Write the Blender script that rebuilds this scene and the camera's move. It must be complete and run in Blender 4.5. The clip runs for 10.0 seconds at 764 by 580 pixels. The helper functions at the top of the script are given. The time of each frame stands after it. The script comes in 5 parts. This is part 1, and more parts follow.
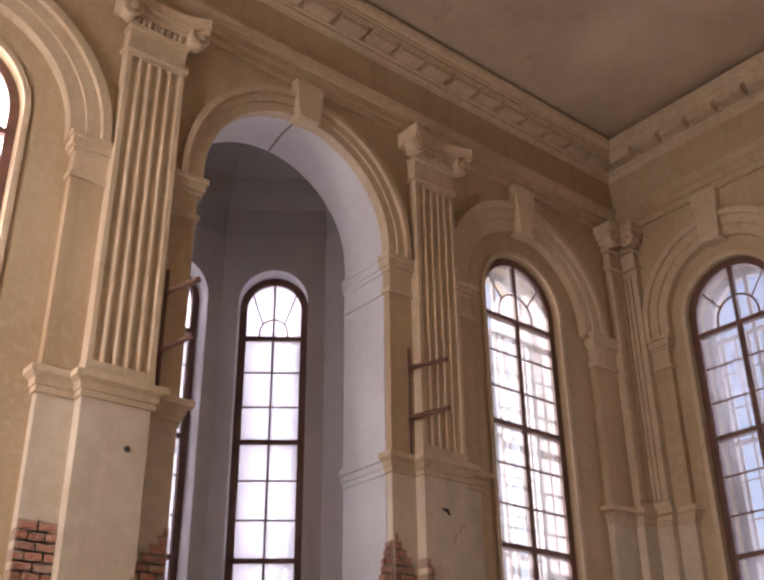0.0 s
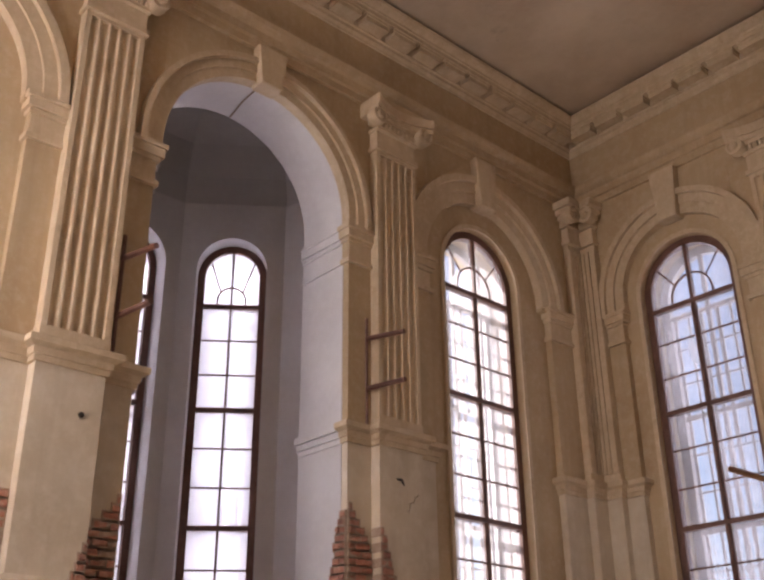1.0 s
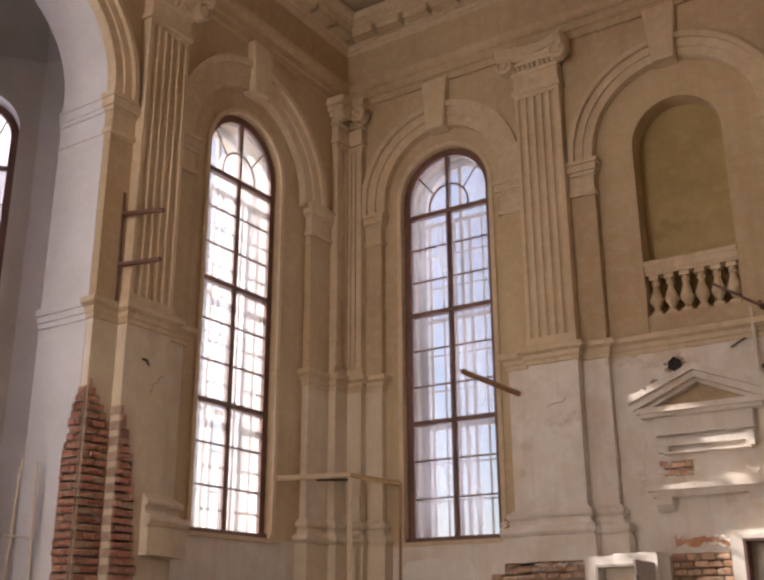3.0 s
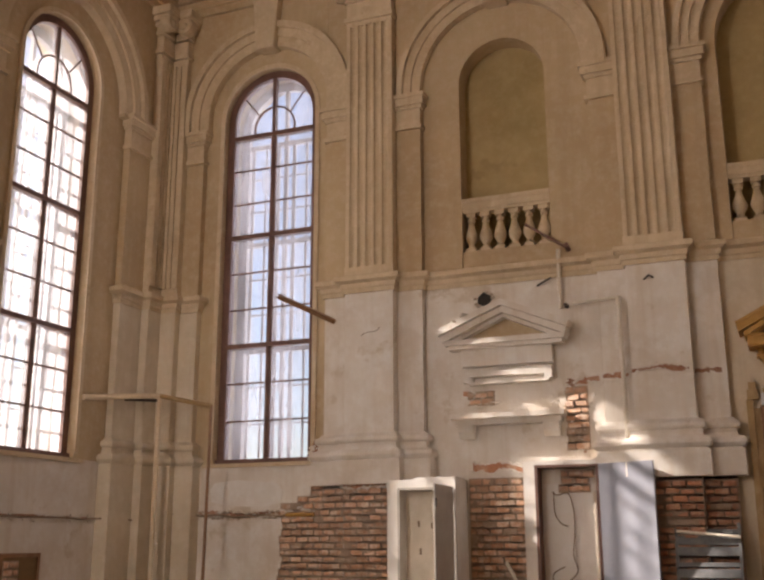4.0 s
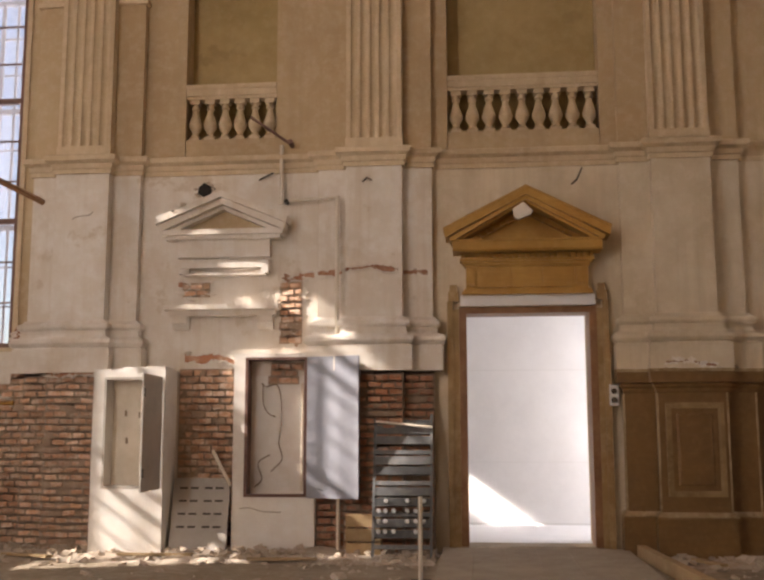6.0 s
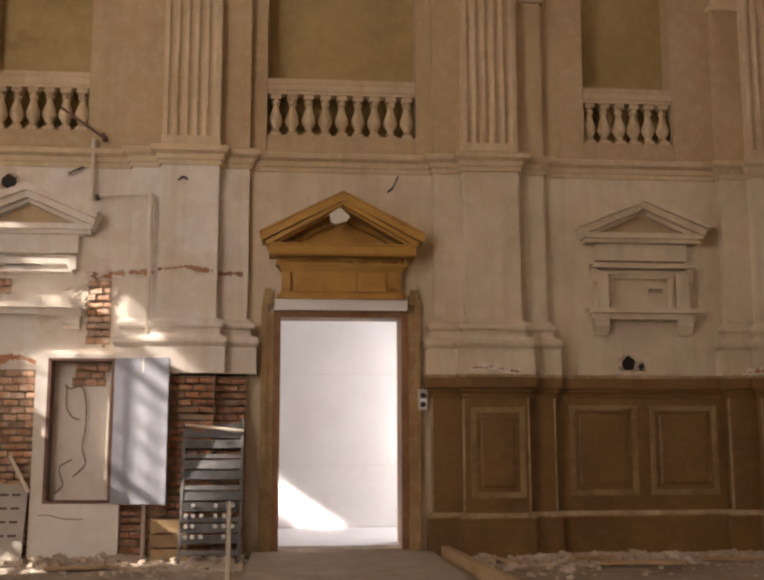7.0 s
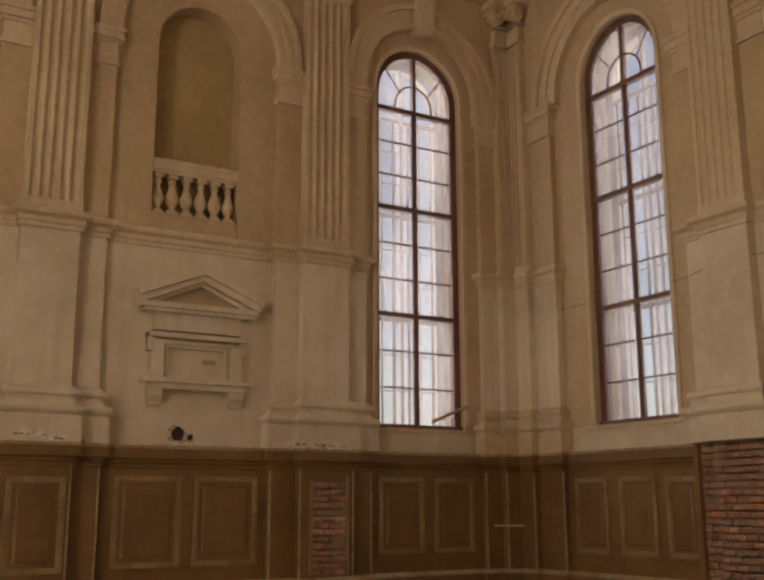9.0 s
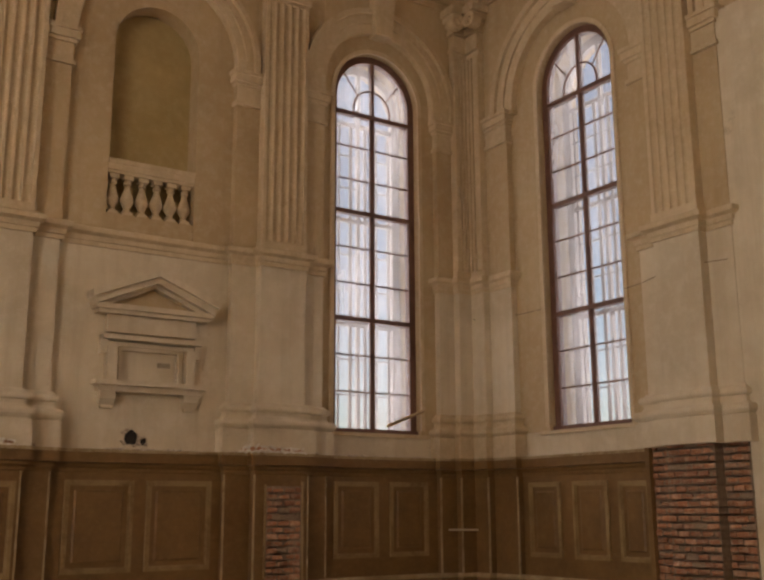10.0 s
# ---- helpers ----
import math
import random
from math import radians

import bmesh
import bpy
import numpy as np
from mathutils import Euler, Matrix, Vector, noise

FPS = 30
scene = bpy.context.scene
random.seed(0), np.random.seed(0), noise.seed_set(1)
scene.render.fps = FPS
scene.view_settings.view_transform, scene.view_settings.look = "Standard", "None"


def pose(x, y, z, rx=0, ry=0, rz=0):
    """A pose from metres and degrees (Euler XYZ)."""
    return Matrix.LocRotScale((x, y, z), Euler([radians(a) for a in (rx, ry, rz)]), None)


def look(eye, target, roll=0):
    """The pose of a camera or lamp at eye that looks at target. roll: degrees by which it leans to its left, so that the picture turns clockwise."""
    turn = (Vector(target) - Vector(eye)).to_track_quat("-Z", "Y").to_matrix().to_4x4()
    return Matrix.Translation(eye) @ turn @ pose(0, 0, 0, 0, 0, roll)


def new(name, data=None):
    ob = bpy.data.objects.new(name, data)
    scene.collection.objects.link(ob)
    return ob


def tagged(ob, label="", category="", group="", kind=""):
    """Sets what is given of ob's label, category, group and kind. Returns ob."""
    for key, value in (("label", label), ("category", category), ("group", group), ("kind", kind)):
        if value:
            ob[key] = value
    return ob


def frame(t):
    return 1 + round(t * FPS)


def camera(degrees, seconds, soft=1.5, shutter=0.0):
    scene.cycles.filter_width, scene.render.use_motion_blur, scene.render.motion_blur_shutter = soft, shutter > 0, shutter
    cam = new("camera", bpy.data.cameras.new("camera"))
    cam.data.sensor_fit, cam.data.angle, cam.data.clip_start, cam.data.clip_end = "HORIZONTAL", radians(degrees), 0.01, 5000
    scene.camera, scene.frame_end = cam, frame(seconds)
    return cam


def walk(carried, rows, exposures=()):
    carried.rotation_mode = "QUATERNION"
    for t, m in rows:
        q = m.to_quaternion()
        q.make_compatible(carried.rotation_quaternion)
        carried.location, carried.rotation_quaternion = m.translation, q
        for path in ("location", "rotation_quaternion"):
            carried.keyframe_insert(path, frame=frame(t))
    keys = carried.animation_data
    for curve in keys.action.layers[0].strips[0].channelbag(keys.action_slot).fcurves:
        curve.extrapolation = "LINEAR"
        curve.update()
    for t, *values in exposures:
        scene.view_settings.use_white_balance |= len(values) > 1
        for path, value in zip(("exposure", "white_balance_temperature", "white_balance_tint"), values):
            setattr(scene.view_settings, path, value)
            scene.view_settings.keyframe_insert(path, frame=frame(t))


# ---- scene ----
FOV = 42.3
cam = camera(FOV, 10.0, soft=2.6)
# seconds, place, tilt from straight down, lean, heading (the camera turns where it stands)
PATH = [
    (0.0, -0.62, 0.0, 1.5, 116.87, -0.69, 50.40),
    (0.5, -0.62, 0.0, 1.5, 116.38, -0.68, 49.62),
    (1.0, -0.62, 0.0, 1.5, 115.15, -0.60, 47.78),
    (1.5, -0.62, 0.0, 1.5, 113.68, -0.59, 45.60),
    (2.0, -0.62, 0.0, 1.5, 111.89, -0.43, 42.60),
    (3.5, -0.62, 0.0, 1.5, 106.78, -0.22, 27.32),
    (4.0, -0.62, 0.0, 1.5, 104.32, -0.16, 22.06),
    (4.5, -0.62, 0.0, 1.5, 101.81, -0.13, 17.30),
    (5.0, -0.62, 0.0, 1.5, 99.62, -0.12, 12.99),
    (6.5, -0.62, 0.0, 1.5, 98.05, -0.10, 0.83),
    (7.0, -0.62, 0.0, 1.5, 98.31, -0.10, -5.23),
    (7.5, -0.62, 0.0, 1.5, 99.72, -0.22, -11.38),
    (8.0, -0.62, 0.0, 1.5, 100.76, -0.18, -18.48),
    (8.5, -0.62, 0.0, 1.5, 101.53, -0.25, -24.82),
    (9.0, -0.62, 0.0, 1.5, 102.23, -0.22, -30.87),
    (9.5, -0.62, 0.0, 1.5, 102.51, -0.26, -33.30),
    (10.0, -0.62, 0.0, 1.5, 102.46, -0.25, -33.44),
]

EXPOSURE = [(0.0, 0.90, 6350, 20), (2.0, 0.98, 6500, 17.5), (3.5, 1.06, 6700, 15), (5.0, 1.16, 6800, 14), (7.0, 1.20, 6950, 13.5), (8.0, 1.03, 8100, 13.5), (8.7, 1.08, 8000, 12.5), (10.0, 1.18, 7600, 11)]
walk(cam, [(t, pose(x, y, z, tilt, 0, head) @ pose(0, 0, 0, 0, 0, lean)) for t, x, y, z, tilt, lean, head in PATH], EXPOSURE)

# ---- measures of the hall ----
HALF, NORTH, SOUTH = 9.45, 12.5, -0.5      # inner faces: x = +-HALF, y = NORTH, y = SOUTH
CEIL = 11.48
SPRING, IMPOST = 8.0, 7.78
FLANK, MAIN = 0.11, 0.26                    # how far flank strips and pilasters stand out
STRING0, STRING1 = 4.86, 5.10
SILL = 2.66
TRANSOMS = (4.36, 6.08, 7.74)
SPRING_N, TRANSOMS_N = 7.93, (4.33, 6.03, 7.67)   # north windows
SPRING_W, TRANSOMS_W = 7.90, (4.32, 6.01, 7.65)   # windows of the cross walls

# ---- world, sun, window light and added daylight ----
world = bpy.data.worlds.new("world")
scene.world = world
world.use_nodes = True
wn = world.node_tree.nodes
sky = wn.new("ShaderNodeTexSky")
sky.sky_type, sky.sun_disc = "NISHITA", False
sky.sun_elevation, sky.sun_rotation = radians(36), radians(-73)
world.node_tree.links.new(sky.outputs[0], wn["Background"].inputs[0])
wn["Background"].inputs[1].default_value = 0.07

SUN_WAY = Vector((1.0, 0.31, -0.72))
sun = new("sun", bpy.data.lights.new("sun", "SUN"))
sun.data.energy, sun.data.angle, sun.data.color = 5.0, radians(0.8), (1.0, 0.95, 0.87)
sun.matrix_world = Matrix.Translation((-20, -5, 20)) @ SUN_WAY.to_track_quat("-Z", "Y").to_matrix().to_4x4()


def daylight_lamp(m, width, height, power, tint):
    lamp = new("daylight_lamp", bpy.data.lights.new("daylight_lamp", "AREA"))
    lamp.data.shape, lamp.data.size, lamp.data.size_y = "RECTANGLE", width, height
    lamp.data.energy, lamp.data.color = power, tint
    lamp.matrix_world = m
    return lamp


# ---- materials ----
def shader(name, base, rough=0.8, metal=0.0):
    m = bpy.data.materials.new(name)
    m.use_nodes = True
    b = m.node_tree.nodes["Principled BSDF"]
    b.inputs["Base Color"].default_value = (*base, 1)
    b.inputs["Roughness"].default_value = rough
    b.inputs["Metallic"].default_value = metal
    return m, m.node_tree.nodes, m.node_tree.links, b


def noise_node(nodes, links, coord, scale, detail=4.0, rough=0.6, stretch=None):
    n = nodes.new("ShaderNodeTexNoise")
    n.inputs["Scale"].default_value, n.inputs["Detail"].default_value, n.inputs["Roughness"].default_value = scale, detail, rough
    if stretch:
        mp = nodes.new("ShaderNodeMapping")
        mp.inputs["Scale"].default_value = stretch
        links.new(coord, mp.inputs[0])
        coord = mp.outputs[0]
    links.new(coord, n.inputs["Vector"])
    return n.outputs["Fac"]


def ramp(nodes, links, fac, lo, hi, c0=(0, 0, 0), c1=(1, 1, 1)):
    r = nodes.new("ShaderNodeValToRGB")
    r.color_ramp.elements[0].position, r.color_ramp.elements[1].position = lo, hi
    r.color_ramp.elements[0].color, r.color_ramp.elements[1].color = (*c0, 1), (*c1, 1)
    links.new(fac, r.inputs[0])
    return r.outputs[0]


def mix(nodes, links, fac, a, b):
    n = nodes.new("ShaderNodeMix")
    n.data_type = "RGBA"
    for socket, value in ((n.inputs[0], fac), (n.inputs[6], a), (n.inputs[7], b)):
        if isinstance(value, (int, float)):
            socket.default_value = value
        elif isinstance(value, tuple):
            socket.default_value = (*value, 1)
        else:
            links.new(value, socket)
    return n.outputs[2]


def mottled(name, base, dark, light, rough=0.85, big=0.7, fine=9.0, amount=0.5, bump=0.25, grain=60.0, streak=None, stains=None, per_piece=0.0, metal=0.0):
    """A painted or mineral surface: broad blotches, fine wear, optional streaks and stains, and a fine relief."""
    m, nodes, links, b = shader(name, base, rough, metal)
    where = nodes.new("ShaderNodeNewGeometry").outputs["Position"]
    broad = ramp(nodes, links, noise_node(nodes, links, where, big, 5, 0.62), 0.36, 0.68)
    colour = mix(nodes, links, broad, dark, base)
    small = ramp(nodes, links, noise_node(nodes, links, where, fine, 6, 0.7), 0.46, 0.74)
    n = nodes.new("ShaderNodeMath")
    n.operation = "MULTIPLY"
    links.new(small, n.inputs[0])
    n.inputs[1].default_value = amount
    colour = mix(nodes, links, n.outputs[0], colour, light)
    if streak:
        s = ramp(nodes, links, noise_node(nodes, links, where, 1.0, 4, 0.6, streak[0]), 0.5, 0.75)
        n = nodes.new("ShaderNodeMath")
        n.operation = "MULTIPLY"
        links.new(s, n.inputs[0])
        n.inputs[1].default_value = streak[2]
        colour = mix(nodes, links, n.outputs[0], colour, streak[1])
    if stains:
        s = ramp(nodes, links, noise_node(nodes, links, where, stains[0], 7, 0.68), stains[2], stains[2] + 0.05)
        n = nodes.new("ShaderNodeMath")
        n.operation = "MULTIPLY"
        links.new(s, n.inputs[0])
        n.inputs[1].default_value = stains[3]
        colour = mix(nodes, links, n.outputs[0], colour, stains[1])
    if per_piece:
        info = nodes.new("ShaderNodeObjectInfo").outputs["Random"]
        h = nodes.new("ShaderNodeHueSaturation")
        r = nodes.new("ShaderNodeMapRange")
        r.inputs[3].default_value, r.inputs[4].default_value = 1 - per_piece, 1 + per_piece
        links.new(info, r.inputs[0])
        links.new(r.outputs[0], h.inputs["Value"])
        links.new(colour, h.inputs["Color"])
        colour = h.outputs[0]
    links.new(colour, b.inputs["Base Color"])
    bp = nodes.new("ShaderNodeBump")
    bp.inputs["Strength"].default_value, bp.inputs["Distance"].default_value = bump, 0.02
    links.new(noise_node(nodes, links, where, grain, 5, 0.7), bp.inputs["Height"])
    links.new(bp.outputs[0], b.inputs["Normal"])
    return m


DOWN = (5.0, 5.0, 0.35)
PLASTER = mottled("plaster_tan", (0.555, 0.42, 0.258), (0.46, 0.33, 0.192), (0.65, 0.53, 0.385), big=0.55, amount=0.5, streak=(DOWN, (0.40, 0.29, 0.17), 0.5), stains=(0.9, (0.42, 0.31, 0.185), 0.63, 0.45))
PLASTER_LOW = mottled("plaster_pale", (0.71, 0.605, 0.465), (0.57, 0.47, 0.34), (0.78, 0.70, 0.60), big=0.8, fine=5, amount=0.5, streak=(DOWN, (0.45, 0.35, 0.23), 0.4), stains=(1.7, (0.40, 0.31, 0.21), 0.66, 0.5))
# Bare plaster, made paler so that part of the sunlight is in its colour.
PLASTER_BARE_LIT = mottled("plaster_bare_lit", (0.77, 0.71, 0.645), (0.64, 0.555, 0.47), (0.83, 0.80, 0.77), big=0.9, fine=3.2, amount=0.8, streak=(DOWN, (0.56, 0.44, 0.32), 0.5), stains=(1.4, (0.54, 0.43, 0.32), 0.60, 0.6))
TRIM = mottled("plaster_trim", (0.65, 0.515, 0.35), (0.53, 0.405, 0.26), (0.75, 0.62, 0.46), big=0.9, amount=0.6, streak=(DOWN, (0.46, 0.32, 0.18), 0.45), stains=(2.3, (0.45, 0.31, 0.18), 0.62, 0.45))
CREAM_PLASTER = mottled("plaster_cream", (0.81, 0.775, 0.735), (0.70, 0.64, 0.58), (0.85, 0.83, 0.81), big=1.1, fine=6, amount=0.6, stains=(2.0, (0.50, 0.40, 0.30), 0.64, 0.5))
WHITE_PLASTER = mottled("plaster_white", (0.70, 0.68, 0.69), (0.60, 0.57, 0.57), (0.78, 0.77, 0.77), big=0.6, amount=0.3)
GREY_VAULT = mottled("plaster_grey", (0.60, 0.58, 0.58), (0.52, 0.50, 0.50), (0.66, 0.64, 0.64), big=0.6, amount=0.3)
OCHRE = mottled("plaster_ochre", (0.46, 0.34, 0.16), (0.36, 0.26, 0.11), (0.54, 0.42, 0.24), big=1.2, amount=0.4, stains=(1.1, (0.33, 0.24, 0.11), 0.6, 0.6))
CEILING = mottled("ceiling_paint", (0.64, 0.51, 0.37), (0.43, 0.32, 0.22), (0.63, 0.52, 0.40), big=0.45, fine=3, amount=0.4, stains=(0.5, (0.33, 0.26, 0.19), 0.62, 0.5))
BRICK = mottled("brick_red", (0.66, 0.42, 0.28), (0.55, 0.30, 0.185), (0.80, 0.70, 0.59), big=2.2, fine=6, amount=1.0, bump=0.9, grain=30, per_piece=0.22)
BRICK_DARK = mottled("brick_dark", (0.45, 0.205, 0.115), (0.32, 0.14, 0.08), (0.62, 0.46, 0.34), big=1.3, fine=8, amount=0.8, bump=0.6, grain=45, per_piece=0.25)
BRICK_BARE = mottled("brick_bare", (0.47, 0.20, 0.135), (0.38, 0.16, 0.105), (0.62, 0.45, 0.35), big=1.3, fine=8, amount=0.8, bump=0.6, grain=45, per_piece=0.2)
MORTAR = mottled("mortar", (0.50, 0.37, 0.27), (0.34, 0.23, 0.16), (0.68, 0.57, 0.46), big=3, fine=20, amount=0.5, bump=0.6, grain=50)
MORTAR_DARK = mottled("mortar_dark", (0.36, 0.26, 0.185), (0.24, 0.16, 0.11), (0.50, 0.40, 0.30), big=3, fine=20, amount=0.5, bump=0.6, grain=50)
DADO = mottled("wood_brown", (0.225, 0.122, 0.042), (0.16, 0.084, 0.029), (0.33, 0.205, 0.095), rough=0.5, big=1.2, fine=14, amount=0.3, bump=0.1, streak=((3.0, 3.0, 40.0), (0.12, 0.07, 0.035), 0.3))
# Dust on ledges; the same pale tone paints edge highlights on corners.
DUST_HIGHLIGHT = mottled("wood_dust_highlight", (0.44, 0.33, 0.20), (0.27, 0.18, 0.09), (0.58, 0.47, 0.33), rough=0.8, big=2.5, fine=9, amount=0.7, bump=0.2)
# Worn brown wood, with bright moulding highlights put into its colour.
DADO_EDGE = mottled("wood_brown_worn_lit", (0.36, 0.25, 0.12), (0.20, 0.12, 0.048), (0.42, 0.30, 0.17), rough=0.5, big=2, fine=14, amount=0.5, bump=0.1)
OAK = mottled("wood_ochre", (0.51, 0.29, 0.068), (0.40, 0.205, 0.042), (0.60, 0.38, 0.13), rough=0.45, big=2, fine=10, amount=0.35, bump=0.12, streak=((2.0, 2.0, 30.0), (0.28, 0.14, 0.03), 0.35))
DOOR_WOOD = mottled("wood_red_brown", (0.30, 0.15, 0.07), (0.20, 0.09, 0.04), (0.42, 0.27, 0.15), rough=0.5, big=2, amount=0.4, bump=0.1)
POST = mottled("wood_pale", (0.40, 0.26, 0.11), (0.28, 0.17, 0.07), (0.55, 0.42, 0.26), rough=0.6, big=1.5, fine=7, amount=0.6, bump=0.15, streak=(DOWN, (0.24, 0.14, 0.06), 0.5))
DOOR_WHITE = mottled("door_white", (0.80, 0.79, 0.80), (0.72, 0.71, 0.72), (0.84, 0.83, 0.84), rough=0.45, big=0.9, fine=6, amount=0.4, bump=0.04, stains=(2.2, (0.62, 0.58, 0.54), 0.70, 0.5))
SASH = mottled("sash_brown", (0.18, 0.085, 0.062), (0.12, 0.055, 0.04), (0.26, 0.15, 0.11), rough=0.55, big=3, amount=0.4, bump=0.1)
SASH_PALE = mottled("sash_pale", (0.40, 0.36, 0.35), (0.32, 0.29, 0.28), (0.48, 0.45, 0.43), rough=0.6, big=2, amount=0.3)
STEEL = mottled("steel_grey", (0.30, 0.30, 0.345), (0.26, 0.26, 0.30), (0.36, 0.36, 0.40), rough=0.45, big=2, fine=10, amount=0.3, bump=0.05)
LEAF_GREY = mottled("paint_grey", (0.43, 0.385, 0.34), (0.36, 0.32, 0.28), (0.50, 0.46, 0.41), rough=0.5, big=2, fine=10, amount=0.4, bump=0.05)
RACK_GREY = mottled("slate_grey", (0.13, 0.13, 0.135), (0.09, 0.088, 0.09), (0.24, 0.22, 0.20), rough=0.6, big=3, fine=12, amount=0.6, bump=0.2, per_piece=0.5)
FRAME_PAINT = mottled("paint_buff", (0.74, 0.60, 0.42), (0.60, 0.46, 0.30), (0.80, 0.70, 0.56), rough=0.5, big=4, amount=0.4, bump=0.1)
IRON = mottled("iron_dark", (0.07, 0.055, 0.045), (0.05, 0.04, 0.03), (0.14, 0.09, 0.06), rough=0.6, metal=0.3, big=4, amount=0.4, bump=0.2)
PIPE = mottled("pipe_cream", (0.72, 0.64, 0.54), (0.60, 0.52, 0.41), (0.80, 0.74, 0.66), rough=0.5, big=3, amount=0.3, bump=0.1)
CABLE = mottled("cable", (0.27, 0.18, 0.11), (0.18, 0.12, 0.07), (0.38, 0.29, 0.20), rough=0.6, big=4, amount=0.3)
LATH = mottled("timber_raw", (0.48, 0.33, 0.18), (0.36, 0.24, 0.12), (0.58, 0.44, 0.28), rough=0.8, big=2, amount=0.4, bump=0.2, per_piece=0.25)
FLOOR = mottled("floor_dust", (0.37, 0.295, 0.215), (0.25, 0.19, 0.13), (0.52, 0.45, 0.36), rough=0.9, big=0.9, fine=7, amount=0.6, bump=0.5, grain=25)
RUBBLE = mottled("rubble", (0.60, 0.51, 0.42), (0.42, 0.32, 0.24), (0.74, 0.67, 0.59), rough=0.9, big=3, fine=16, amount=0.5, bump=0.5, grain=40)
JOINT = mottled("board_joint", (0.70, 0.69, 0.69), (0.64, 0.63, 0.63), (0.74, 0.73, 0.73), big=5, amount=0.3)
HOLE_SHADE = mottled("hole_shade", (0.03, 0.022, 0.017), (0.02, 0.015, 0.012), (0.05, 0.04, 0.03), big=6, amount=0.3)
STONE = mottled("plinth_grey", (0.42, 0.35, 0.27), (0.33, 0.27, 0.20), (0.5, 0.43, 0.34), big=3, fine=14, amount=0.5)


def pane_material(name, lo, hi):
    """Old window glass, more or less clouded by dirt."""
    m, nodes, links, b = shader(name, (1, 1, 1), 0.05)
    clear, film, gloss = nodes.new("ShaderNodeBsdfTransparent"), nodes.new("ShaderNodeBsdfTranslucent"), nodes.new("ShaderNodeBsdfGlossy")
    clear.inputs[0].default_value = (0.93, 0.94, 0.97, 1)
    film.inputs[0].default_value = (0.80, 0.785, 0.82, 1)
    gloss.inputs["Roughness"].default_value = 0.03
    where = nodes.new("ShaderNodeNewGeometry").outputs["Position"]
    dirt = ramp(nodes, links, noise_node(nodes, links, where, 1.0, 4, 0.6, (2.2, 2.2, 0.5)), 0.35, 0.75, (lo, lo, lo), (hi, hi, hi))
    a, c = nodes.new("ShaderNodeMixShader"), nodes.new("ShaderNodeMixShader")
    links.new(dirt, a.inputs[0])
    links.new(clear.outputs[0], a.inputs[1])
    links.new(film.outputs[0], a.inputs[2])
    c.inputs[0].default_value = 0.05
    links.new(a.outputs[0], c.inputs[1])
    links.new(gloss.outputs[0], c.inputs[2])
    links.new(c.outputs[0], nodes["Material Output"].inputs[0])
    return m


# The apse panes' extra clouding is added to keep sun off the arch lining.
GLASS, CLOUDED_GLASS = pane_material("window_glass", 0.10, 0.38), pane_material("clouded_glass", 0.78, 0.94)


# ---- building blocks ----
def part(name, bm, material, parent=None, label="", at=None, smooth=False):
    bmesh.ops.recalc_face_normals(bm, faces=bm.faces)
    me = bpy.data.meshes.new(name)
    bm.to_mesh(me)
    bm.free()
    me.materials.append(material)
    if smooth:
        for p in me.polygons:
            p.use_smooth = True
    return piece(name, me, parent, label, at)


def piece(name, me, parent=None, label="", at=None):
    ob = new(name, me)
    ob.parent = parent
    if at is not None:
        ob.matrix_basis = at
    return tagged(ob, label) if label else ob


def box(bm, u0, u1, v0, v1, z0, z1, m=None):
    vs = [bm.verts.new(p) for p in ((u0, v0, z0), (u1, v0, z0), (u1, v1, z0), (u0, v1, z0), (u0, v0, z1), (u1, v0, z1), (u1, v1, z1), (u0, v1, z1))]
    for f in ((0, 3, 2, 1), (4, 5, 6, 7), (0, 1, 5, 4), (1, 2, 6, 5), (2, 3, 7, 6), (3, 0, 4, 7)):
        bm.faces.new([vs[i] for i in f])
    if m is not None:
        bmesh.ops.transform(bm, matrix=m, verts=vs)
    return vs


def boxed(*sizes):
    bm = bmesh.new()
    box(bm, *sizes)
    return bm


def prism(bm, pts, v0, v1, axis="v"):
    """A flat outline (u, z) pushed from v0 to v1, or with axis 'z' an outline (u, v) from z0 to z1."""
    put = (lambda p, w: (p[0], w, p[1])) if axis == "v" else (lambda p, w: (p[0], p[1], w))
    a = [bm.verts.new(put(p, v0)) for p in pts]
    b = [bm.verts.new(put(p, v1)) for p in pts]
    n = len(pts)
    bm.faces.new(a)
    bm.faces.new(b[::-1])
    for i in range(n):
        bm.faces.new((a[i], b[i], b[(i + 1) % n], a[(i + 1) % n]))


def arc(uc, zs, r, a0, a1, steps=14):
    return [(uc + r * math.cos(radians(a0 + (a1 - a0) * i / steps)), zs + r * math.sin(radians(a0 + (a1 - a0) * i / steps))) for i in range(steps + 1)]


def arched_slab(bm, u0, u1, z0, z1, uc, hw, zb, zs, v0, v1):
    """A wall slab with a round-headed opening, in two halves."""
    left = [(u0, z0)] + ([(uc, z0), (uc, zb)] if zb > z0 else []) + [(uc - hw, zb)] + arc(uc, zs, hw, 180, 90) + [(uc, z1), (u0, z1)]
    right = [(u1, z0)] + ([(uc, z0), (uc, zb)] if zb > z0 else []) + [(uc + hw, zb)] + arc(uc, zs, hw, 0, 90) + [(uc, z1), (u1, z1)]
    prism(bm, left, v0, v1)
    prism(bm, right[::-1], v0, v1)


